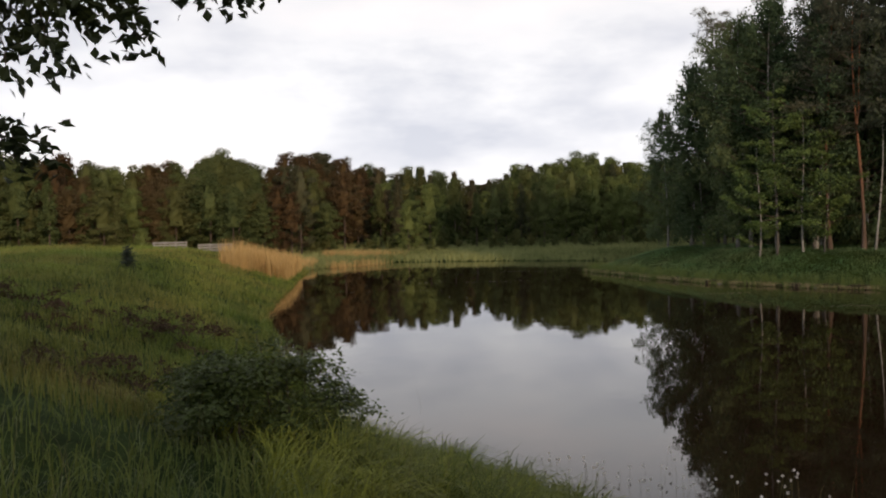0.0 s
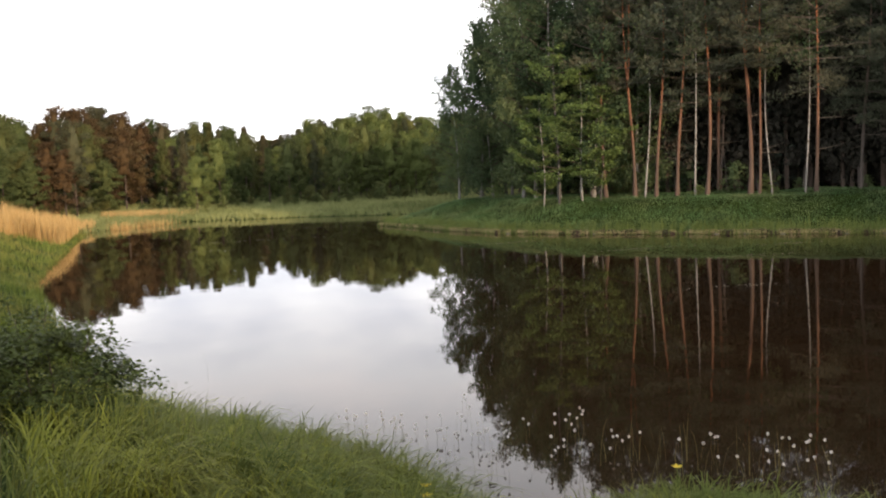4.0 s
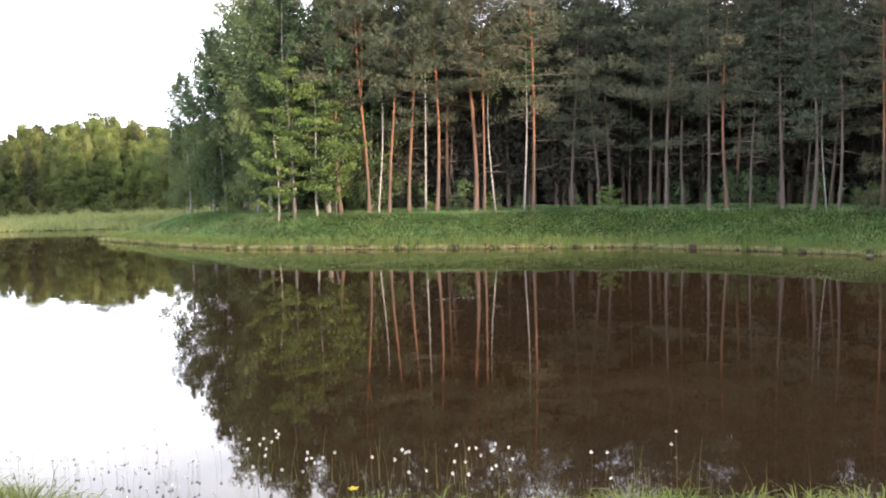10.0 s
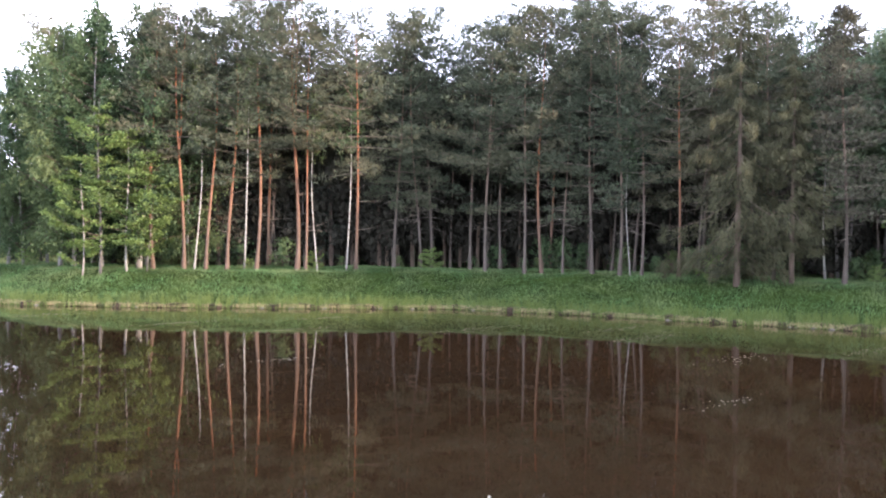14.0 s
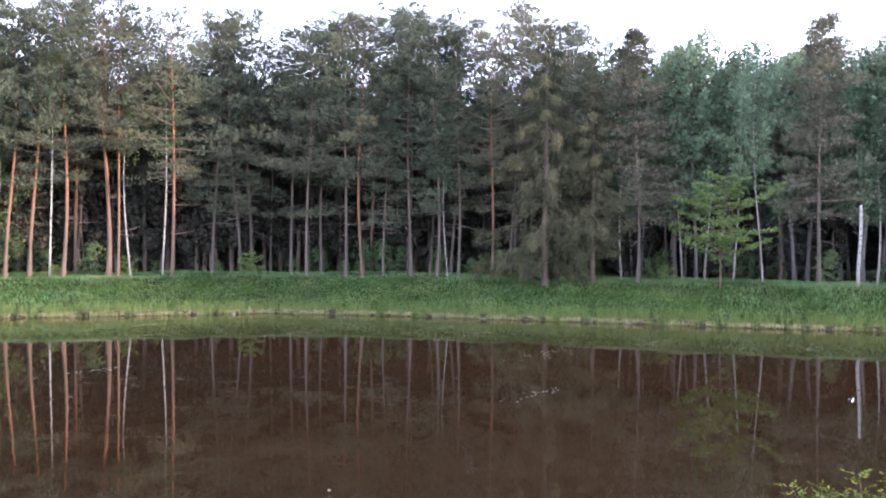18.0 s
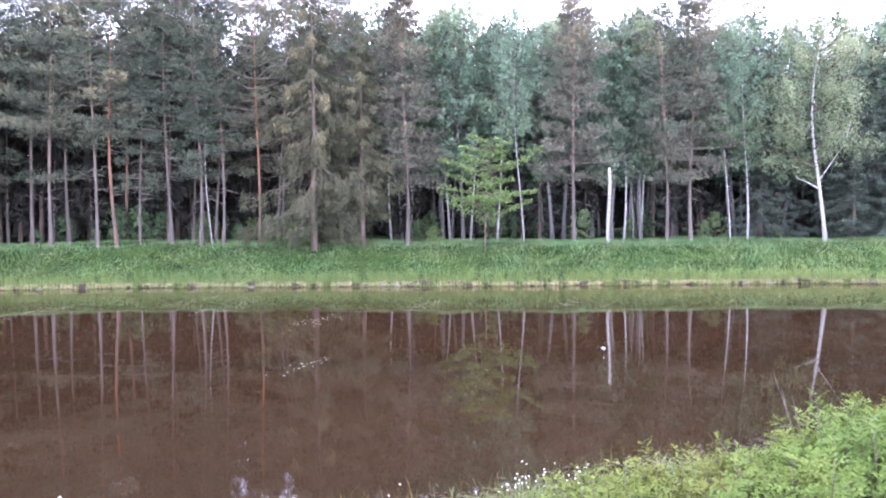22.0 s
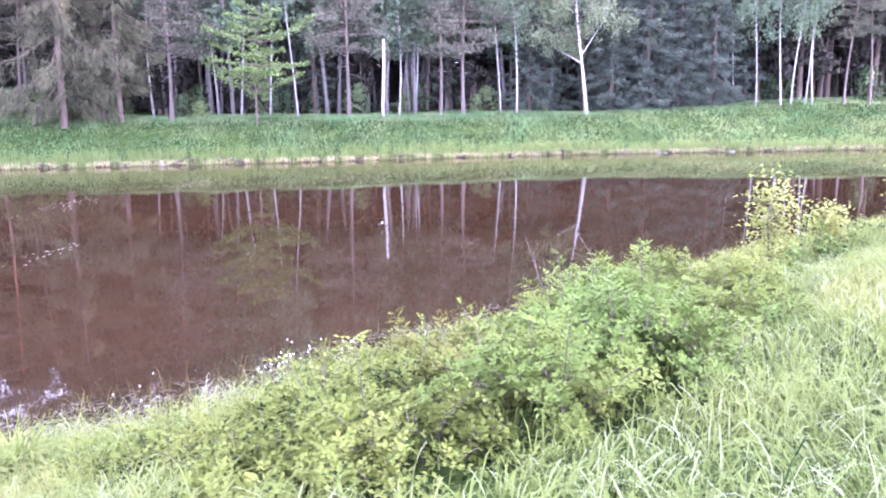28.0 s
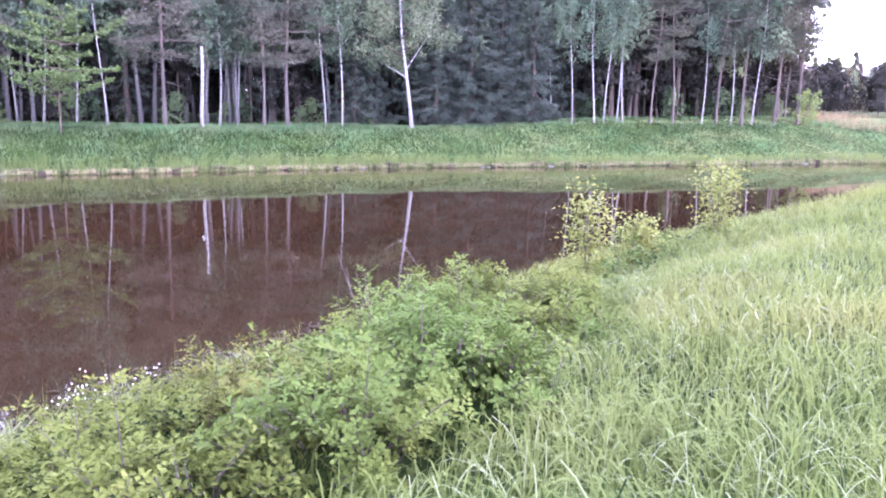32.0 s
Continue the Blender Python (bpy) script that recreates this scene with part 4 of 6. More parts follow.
for q in range(96):
    deg = -38 + 62 * (q + rng.uniform()) / 96
    D = 168 - (14 if deg < -9 else 0) + rng.uniform(-5, 5)
    x, y = D * math.sin(radians(deg)), D * math.cos(radians(deg))
    z0 = float(ground_z(np.array([x]), np.array([y]))[0])
    top = 4.3 + D * math.tan(radians(np.interp(deg, SKYLINE[:, 0], SKYLINE[:, 1]))) * rng.uniform(0.8, 1.0) - z0
    m = 1300
    u = rng.uniform(0.05, 1, m)
    lump = np.floor(u * 14) + np.floor(rng.uniform(0, 5, m)) * 20
    an = 2.4 * lump + rng.normal(0, 0.25, m)
    rr = top * 0.30 * (1 - u ** 2.2) ** 0.6 * (0.75 + 0.35 * np.sin(lump * 1.7))
    at = np.stack([x + np.cos(an) * rr, y + np.sin(an) * rr, z0 + u * top], -1)
    out = unit(at - np.array([x, y, z0 + top * 0.4])) + rng.normal(0, 0.4, at.shape)
    leaves(deep[q % 2], at, np.cross(out, rng.normal(0, 1, at.shape)), out, rng.uniform(0.4, 0.9, m), rng.uniform(0.35, 0.7, m))
    u7 = np.linspace(0.02, 0.95, 8)
    tube(deep[q % 2], np.stack([x + 0 * u7, y + 0 * u7, z0 + top * u7], -1), top * 0.13 * (1 - u7 ** 2.2) ** 0.6, 9, 0.25, rng)
stuff("far_woods", deep[0], M_FAR_LEAF, "dense distant woods in muted greens", "woods")
stuff("far_woods", deep[1], M_FAR_PINE, "dark pines deep in the distant woods", "woods")
for q in range(110):
    a = radians(rng.uniform(-36, 22))
    D = rng.uniform(112, 126) - (6 if a < -0.16 else 0)
    put(FAR[6] if rng.uniform() < 0.9 else FAR[3], D * math.sin(a), D * math.cos(a), rng.uniform(0.3, 0.7))
put(FAR[5], -30.2, 85.0, 0.27)
put(FAR[9], -35.5, 105.0, 0.62)
put(FAR[5], -4.6, 112.0, 0.48)
put(FAR[5], 27.4, 108.0, 0.42)
for q in range(32):
    a = radians(rng.uniform(116, 136))
    D = rng.uniform(108, 160)
    put(FAR[rng.choice(6)], D * math.sin(a), D * math.cos(a), rng.uniform(0.32, 0.42) * D / 108)

# trees and shrubs that fill the wood; M_SHADED carries its shade as colour
SHADE = [far_tree(101, 9, M_SHADED, 0.2, True, "young spruce among the trunks, shade put into its colour", 1300, 0.28, "young_spruce", "undergrowth of the wood", 0.4, 26),
         far_tree(102, 15, M_SHADED, 0.19, False, "leafy tree deep in the wood, shade put into its colour", 2600, 0.36, "shaded_tree", "undergrowth of the wood", 0.4),
         far_tree(105, 4.6, M_SHADED, 0.42, False, "thicket within the wood, shade put into its colour", 1000, 0.26, "shaded_thicket", "undergrowth of the wood", 0.44),
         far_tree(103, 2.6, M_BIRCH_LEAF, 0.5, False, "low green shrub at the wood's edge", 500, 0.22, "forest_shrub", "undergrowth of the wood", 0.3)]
for q, p in enumerate(SHADE):
    x, y = edge_point(20 + 9 * q, 14)
    settle(p, x, y)
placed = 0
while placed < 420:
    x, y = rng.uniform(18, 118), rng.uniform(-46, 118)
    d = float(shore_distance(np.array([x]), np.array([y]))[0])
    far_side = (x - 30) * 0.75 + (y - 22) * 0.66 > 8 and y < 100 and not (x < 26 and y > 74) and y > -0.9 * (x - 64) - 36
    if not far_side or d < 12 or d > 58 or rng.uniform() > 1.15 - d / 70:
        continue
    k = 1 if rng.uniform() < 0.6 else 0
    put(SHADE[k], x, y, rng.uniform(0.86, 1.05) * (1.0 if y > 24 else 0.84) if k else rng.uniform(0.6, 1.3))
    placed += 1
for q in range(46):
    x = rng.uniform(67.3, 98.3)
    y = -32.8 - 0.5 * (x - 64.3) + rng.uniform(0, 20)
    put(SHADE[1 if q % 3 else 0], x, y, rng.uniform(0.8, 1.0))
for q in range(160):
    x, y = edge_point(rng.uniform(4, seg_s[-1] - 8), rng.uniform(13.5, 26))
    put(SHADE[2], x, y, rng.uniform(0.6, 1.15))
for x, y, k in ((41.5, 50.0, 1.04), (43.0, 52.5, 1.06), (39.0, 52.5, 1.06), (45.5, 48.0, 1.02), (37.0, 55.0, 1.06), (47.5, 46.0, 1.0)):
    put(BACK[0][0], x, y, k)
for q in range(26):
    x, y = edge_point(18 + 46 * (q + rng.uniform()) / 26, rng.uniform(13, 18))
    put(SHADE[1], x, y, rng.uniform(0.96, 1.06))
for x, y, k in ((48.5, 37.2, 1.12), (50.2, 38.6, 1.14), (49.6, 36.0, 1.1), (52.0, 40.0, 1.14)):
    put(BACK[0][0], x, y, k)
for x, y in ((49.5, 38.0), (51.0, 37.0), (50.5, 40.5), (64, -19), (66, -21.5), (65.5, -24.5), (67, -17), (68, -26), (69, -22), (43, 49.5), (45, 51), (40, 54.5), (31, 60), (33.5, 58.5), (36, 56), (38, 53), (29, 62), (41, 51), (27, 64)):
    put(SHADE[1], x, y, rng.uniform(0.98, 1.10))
for k in range(7):
    a = radians(65 + 2.4 * k)
    put(SHADE[1], 3 + (60 + 2 * (k % 3)) * math.sin(a), 2.2 + (60 + 2 * (k % 3)) * math.cos(a), 1.06)
# the lower wood past the pond's right end
for q in range(22):
    a, dist = radians(120.6 + 6.5 * (q + rng.uniform()) / 22), rng.uniform(98, 118)
    put(BACK[q % 4 if q % 4 != 2 else 0][0], 2.5 + dist * math.sin(a), 0.2 + dist * math.cos(a), rng.uniform(0.28, 0.36) * dist / 105)
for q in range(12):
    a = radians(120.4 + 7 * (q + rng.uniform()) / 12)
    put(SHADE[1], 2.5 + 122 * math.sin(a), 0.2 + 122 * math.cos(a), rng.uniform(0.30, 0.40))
# unseen trees added on the near bank behind the path to block low sun
for x, y, k in ((36, -26, 0.95), (33.5, -28.5, 1.0), (31, -31, 0.9), (28.5, -33.5, 1.05), (26, -36.5, 0.95), (23, -39, 1.0), (20, -42, 1.0), (17, -45, 0.95), (14, -47, 1.0), (11, -48.5, 0.95), (8, -50, 1.0), (5, -51, 0.95)):
    put(SHADE[1], x, y, k, label="unseen tree added on the near bank to block the low sun")
for q in range(80):
    s = rng.uniform(1, seg_s[-1] - 24)
    x, y = edge_point(s, rng.uniform(8.5, 14))
    put(SHADE[3], x, y, rng.uniform(0.35, 1.0))
bright = layered(104, 1.7, "small bright green shrub at the foot of the trees", wide=0.6, name="bright_shrub", size=0.1, n=20, base=0.05, group="shrubs at the wood's edge")
settle(bright, 47.0, 26.9)
for x, y, k in ((34.3, 49.6, 0.8), (40.6, 44.6, 0.9), (30.6, 52.2, 0.5), (64.7, -34.4, 1.5), (20.6, 66.0, 0.8), (50.5, 18.8, 0.6)):
    put(bright, x, y, k)


# ---- grass ----
def scatter(n, box, keep):
    """n spots in box (x0, y0, x1, y1), kept with the chance keep(x, y, distance to the shore)."""
    x, y = rng.uniform(box[0], box[2], n), rng.uniform(box[1], box[3], n)
    d = shore_distance(x, y)
    ok = rng.uniform(size=n) < keep(x, y, d)
    x, y = x[ok], y[ok]
    return np.stack([x, y, ground_z(x, y) - 0.02], -1)


def patch(x, y, k=1.0):
    return 0.5 + 0.5 * np.sin(x * 1.7 * k + 2.1 * np.sin(y * 0.9 * k)) * np.sin(y * 1.9 * k + 1.7 * np.sin(x * 1.1 * k))


def from_path(x, y):
    """Metres to the middle of the camera's way."""
    return np.hypot(x - 1.4, y - 0.6)


ROSES = [[(7.8, 1.7, 1.41, 1.0, 0.73), (8.3, 0.8, 1.56, 1.0, 0.73), (7.5, 2.7, 1.08, 0.95, 0.57), (7.7, 0.8, 1.66, 0.8, 0.47), (7.1, 1.8, 1.51, 0.75, 0.43), (8.5, 1.9, 1.06, 0.9, 0.70), (5.8, 0.9, 2.2, 0.8, 0.45), (6.5, 1.6, 1.9, 0.85, 0.48), (5.6, 1.5, 2.1, 0.6, 0.36), (7.2, 1.0, 1.85, 0.9, 0.55)],
         [(8.8, -0.4, 1.82, 1.05, 0.85), (9.5, -0.9, 1.77, 1.0, 0.92), (8.4, -1.3, 2.02, 0.85, 0.56), (9.7, -1.7, 1.87, 0.85, 0.70), (9.2, 0.2, 1.42, 0.85, 0.70), (7.0, -0.3, 2.3, 0.9, 0.6), (8.0, -0.4, 2.1, 0.9, 0.7), (6.4, 0.2, 2.35, 0.7, 0.5)],
         [(8.0, 3.6, 0.72, 0.85, 0.42), (8.8, 3.1, 0.78, 0.9, 0.44)]]


def clear_of_roses(x, y):
    ok = np.ones(x.shape, bool)
    for lump in ROSES[0] + ROSES[1] + ROSES[2][:2]:
        ok &= np.hypot(x - lump[0], y - lump[1]) > lump[3] * 0.8
    return np.where(ok, 1.0, 0.06)


g1, g2, g3 = Bag(), Bag(), Bag()
spots = scatter(270000, (-9, -9, 19, 17), lambda x, y, d: np.where((d > -0.15) & (from_path(x, y) > 2.2), np.clip(1.15 - from_path(x, y) / 13, 0.12, 1) * (0.55 + 0.45 * patch(x, y)), 0) * ((x > -0.6 * y - 2) | (x > 2)) * clear_of_roses(x, y))
n = len(spots)
pz = patch(spots[:, 0], spots[:, 1], 0.7)
tall = rng.uniform(0.25, 0.55, n) * (0.7 + 0.55 * pz) * (1 - 0.22 * smooth(3.5, 6, spots[:, 0]))
near_water = np.clip(1 - shore_distance(spots[:, 0], spots[:, 1]) / 3.0, 0, 1)
tall *= 1 + near_water * np.where(spots[:, 0] < 7.5, 0.15, -0.1)
tall *= 1 + 0.7 * smooth(5.5, 7.5, spots[:, 1]) * (1 - smooth(1.5, 4.0, spots[:, 0])) * smooth(-2.6, -1.4, spots[:, 0])
thin = (spots[:, 1] > 4.5) & (spots[:, 0] < 9) & (rng.uniform(size=n) < np.where(patch(spots[:, 0], spots[:, 1], 2.3) > 0.42, 0.35, 0.85))
spots, tall = spots[~thin], tall[~thin]
n = len(spots)
broad = 1 + 0.8 * smooth(4.0, 5.5, spots[:, 1]) * (spots[:, 0] < 9)
pale = rng.uniform(size=n) < np.where((spots[:, 0] > 3.2) & (spots[:, 1] < 4.5), 0.40, 0.14)
blades(g1, spots[~pale], tall[~pale], rng.uniform(0.006, 0.014, (~pale).sum()) * broad[~pale], rng.uniform(0.2, 1.1, (~pale).sum()), 4, 0.22)
blades(g2, spots[pale], tall[pale] * 0.82, rng.uniform(0.005, 0.011, pale.sum()), rng.uniform(0.55, 1.0, pale.sum()), 6, 0.2)
close = scatter(150000, (2.5, -9.0, 15, 8.0), lambda x, y, d: np.where((d > -0.1) & (from_path(x, y) > 2.4), np.clip(1.3 - from_path(x, y) / 13, 0.1, 1) * (0.5 + 0.5 * patch(x, y, 1.6)), 0) * clear_of_roses(x, y))
blades(g1, close, rng.uniform(0.14, 0.34, len(close)) * (0.7 + 0.5 * patch(close[:, 0], close[:, 1], 1.6)), rng.uniform(0.008, 0.017, len(close)), rng.uniform(0.3, 1.2, len(close)), 3, 0.4)
lush = scatter(210000, (-3.5, 4.8, 9.5, 14.5), lambda x, y, d: np.where((d > -0.1) & (d < 3.8), np.where(patch(x, y, 2.3) > 0.38, 0.9, 0.16), 0))
lush = lush[:34000]
blades(g1, lush, rng.uniform(0.26, 0.70, len(lush)) * np.where(lush[:, 0] < 3, 1.3, 1.0) * (0.45 + 0.85 * patch(lush[:, 0], lush[:, 1], 2.3)), rng.uniform(0.010, 0.030, len(lush)), rng.uniform(0.35, 1.3, len(lush)), 4, 0.35)
# yellowish lit patches, put into the colour of some blades
gy = Bag()
fresh = scatter(60000, (-5, 4.8, 4.6, 15), lambda x, y, d: np.where((d > 0) & (d < 4.5), np.where(patch(x, y, 2.3) > 0.45, 0.5, 0.05), 0))[:11000]
blades(gy, fresh, rng.uniform(0.35, 0.75, len(fresh)) * np.where(fresh[:, 0] < 3, 1.2, 0.9) * (0.5 + 0.75 * patch(fresh[:, 0], fresh[:, 1], 2.3)), rng.uniform(0.008, 0.022, len(fresh)), rng.uniform(0.4, 1.3, len(fresh)), 5, 0.35)
M_LIT_GRASS = material("lit_tint_grass_blade", (0.10, 0.14, 0.022), (0.30, 0.33, 0.060), 0.5, 0.55, 0, 5.0, 0.5, leaf=0.35, gloss=0.1)
stuff("fresh_grass", gy, M_LIT_GRASS, "yellow-green grass blades in the near bank's tufts, lit tint in their colour", "grass")
crest = scatter(60000, (13.8, -18, 30, 1.5), lambda x, y, d: np.where(d > -0.1, 0.7 * (0.5 + 0.5 * patch(x, y)), 0))
blades(g1, crest, rng.uniform(0.25, 0.55, len(crest)), rng.uniform(0.010, 0.020, len(crest)), rng.uniform(0.3, 1.0, len(crest)), 2)
stuff("meadow_grass", g1, M_GRASS, "long green grass on the near bank", "grass")
stuff("pale_grass", g2, M_GRASS_PALE, "pale arching grass blades on the near bank", "grass")
# dry grass where the wood ends
dg = Bag()
sp = scatter(9000, (64.5, -42, 70, -36.2), lambda x, y, d: np.where(d > 0.5, 0.22 * patch(x, y, 0.8), 0))
blades(dg, sp, rng.uniform(0.6, 1.15, len(sp)), rng.uniform(0.014, 0.028, len(sp)), rng.uniform(0.1, 0.5, len(sp)), 2)
M_PINK = material("reddish_dry_grass", (0.11, 0.10, 0.055), (0.26, 0.215, 0.135), 0.5, 0.75, 0, 3.0, 0.35, leaf=0.25, gloss=0.1)
stuff("dry_grass", dg, M_PINK, "reddish dry grass at the end of the wood", "grass")
# flowering stems
fs = scatter(5000, (-9, 2, 14, 13), lambda x, y, d: np.where((d > 0) & (from_path(x, y) > 3), 0.16, 0))
blades(g3, fs, rng.uniform(0.6, 1.05, len(fs)), 0.006, rng.uniform(0.15, 0.5, len(fs)), 4)
tall_edge = scatter(900, (4.5, 7.6, 12, 10.2), lambda x, y, d: np.where((d > -0.7) & (d < 0.7), 0.22, 0))
blades(g3, np.concatenate([tall_edge, [[0.35, 9.6, 0.9], [-0.45, 14.2, 1.1], [-2.9, 7.4, 1.6], [-2.7, 7.2, 1.65], [-3.1, 7.5, 1.6]]]), rng.uniform(0.7, 1.15, len(tall_edge) + 5), 0.007, rng.uniform(0.1, 0.4, len(tall_edge) + 5), 4)
stalks = np.concatenate([np.stack([np.linspace(4.7, 7.6, 44) + rng.normal(0, 0.2, 44), np.linspace(11.7, 9.9, 44) + rng.normal(0, 0.25, 44), np.full(44, -0.1)], -1),
                         np.stack([rng.normal(8.9, 0.35, 16), rng.normal(8.5, 0.2, 16), np.full(16, -0.1)], -1)])
blades(g3, stalks, rng.uniform(0.45, 1.0, len(stalks)), 0.010, rng.uniform(0.05, 0.35, len(stalks)), 4)
arch = scatter(1500, (-1.6, 12.2, 1.2, 14.6), lambda x, y, d: np.where((d > 0.0) & (d < 1.4), 0.12, 0))
blades(g3, arch, rng.uniform(0.6, 1.1, len(arch)), 0.008, rng.uniform(0.5, 1.2, len(arch)), 6)
stuff("grass_stems", g3, M_SEDGE, "tall straw-coloured grass stems", "grass")

# short trodden grass round the path
g0 = Bag()
short = scatter(60000, (-12, -14, 12, 7), lambda x, y, d: np.where(d > 0.3, np.clip(1.2 - from_path(x, y) / 14, 0, 1), 0))
blades(g0, short, rng.uniform(0.06, 0.15, len(short)), rng.uniform(0.008, 0.016, len(short)), rng.uniform(0.3, 1.1, len(short)), 2)
stuff("short_grass", g0, M_GRASS, "short trodden grass round the path", "grass")

# left slope
g4 = Bag()
spots = scatter(260000, (-34, 11, 3, 84), lambda x, y, d: np.where(d > -0.1, np.clip(28 / (y + 8), 0.25, 1), 0) * (x > -0.62 * y - 4))
n = len(spots)
blades(g4, spots, rng.uniform(0.25, 0.6, n) * (0.6 + 0.7 * patch(spots[:, 0], spots[:, 1], 0.45)), 0.012 + 0.0005 * spots[:, 1], rng.uniform(0.2, 0.8, n), 2)
stuff("slope_grass", g4, M_SLOPE, "green uneven grass on the pond's slope", "grass")

# far bank
g5, g6 = Bag(), Bag()


def edge_spots(n, lo, hi, power=1.0):
    s = rng.uniform(0, seg_s[-1], n)
    off = lo + (hi - lo) * rng.uniform(size=n) ** power
    p = np.stack([np.interp(s, seg_s, EDGE[:, c]) for c in range(2)], -1)
    nn = unit(np.stack([np.interp(s, seg_s, edge_n[:, c]) for c in range(2)], -1))
    p = p + nn * off[:, None]
    return np.stack([p[:, 0], p[:, 1], ground_z(p[:, 0], p[:, 1]) - 0.03], -1)


sp = edge_spots(160000, 0.1, 10.5, 1.15)
n = len(sp)
blades(g5, sp, rng.uniform(0.24, 0.44, n) * (0.55 + 0.75 * patch(sp[:, 0], sp[:, 1], 0.4)), rng.uniform(0.012, 0.030, n), rng.uniform(0.8, 1.5, n), 2, 0.5)
stuff("bank_grass", g5, M_BANK, "lush green grass covering the far bank", "grass")
sp = edge_spots(30000, -0.45, 0.7)
n = len(sp)
clump = patch(sp[:, 0] * 2.3, sp[:, 1] * 2.3) > 0.22
sp = sp[clump]
n = len(sp)
sp[:, 2] = np.maximum(sp[:, 2], -0.25)
blades(g6, sp, rng.uniform(0.45, 0.95, n), rng.uniform(0.018, 0.035, n), rng.uniform(0.05, 0.35, n), 2)
hem = edge_spots(26000, -0.30, 0.12)
hem = hem[patch(hem[:, 0] * 1.7, hem[:, 1] * 1.7) > 0.30]
hem[:, 2] = rng.uniform(0.0, 0.10, len(hem))
h_bag = Bag()
blades(h_bag, hem, rng.uniform(0.14, 0.34, len(hem)), rng.uniform(0.016, 0.032, len(hem)), rng.uniform(0.05, 0.5, len(hem)), 2)
M_HEM = material("pale_stalk_feet", (0.14, 0.12, 0.065), (0.36, 0.32, 0.19), 0.5, 0.7, 0, 3.0, 0.3, leaf=0.25, gloss=0.1)
stuff("stalk_fringe", h_bag, M_HEM, "pale dry stalk feet along the far waterline", "rushes")
M_RUSH = material("shore_rush", (0.035, 0.075, 0.02), (0.14, 0.19, 0.06), 0.3, 0.6, 0, 2.0, 0.3, leaf=0.3, gloss=0.15)
stuff("shore_rushes", g6, M_RUSH, "upright rushes along the far waterline", "rushes")

# far meadow, dry reed beds
g7, g8 = Bag(), Bag()
sp = scatter(120000, (-45, 82, 40, 140), lambda x, y, d: np.where(d > 0.1, np.clip(0.9 - d / 70, 0.15, 1), 0))
n = len(sp)
blades(g7, sp, rng.uniform(0.4, 0.9, n), rng.uniform(0.05, 0.11, n), rng.uniform(0.1, 0.5, n), 2)
M_MEADOW = material("meadow_sedge", (0.115, 0.145, 0.050), (0.300, 0.325, 0.135), 0.08, 0.7, 0, 0.6, 0.25, leaf=0.3, gloss=0.1)
stuff("meadow_sedge", g7, M_MEADOW, "yellow-green sedge meadow beyond the pond", "grass")
sp = np.concatenate([scatter(30000, (-24, 60, -10, 92), lambda x, y, d: np.where((d > 0.5) & (d < 9) & (np.abs(x + 14.6 + (y - 70) * 0.06) < 2.3) & (y > 60 + 1.2 * np.abs(x + 15)), 0.9, 0)),
                     scatter(6000, (-15, 103, -4, 108), lambda x, y, d: np.where((d > 2) & (d < 14), 0.75 * (1 - smooth(-10, -4, x)) * (0.3 + 0.7 * patch(x, y, 0.5)), 0)),
                     scatter(9000, (-14, 87, -5, 99), lambda x, y, d: np.where((d > -0.4) & (d < 0.5), 0.9 * (1 - smooth(-10, -5, x)) * (0.3 + 0.7 * patch(x, y, 0.7)), 0))])
n = len(sp)
blades(g8, sp, rng.uniform(0.8, 2.3, n) * np.where(sp[:, 1] > 82, 0.5, 1.0), rng.uniform(0.03, 0.07, n), rng.uniform(0.02, 0.25, n), 2)
stuff("dry_reeds", g8, M_DRY, "golden dry reed bed at the pond's corner", "reeds")


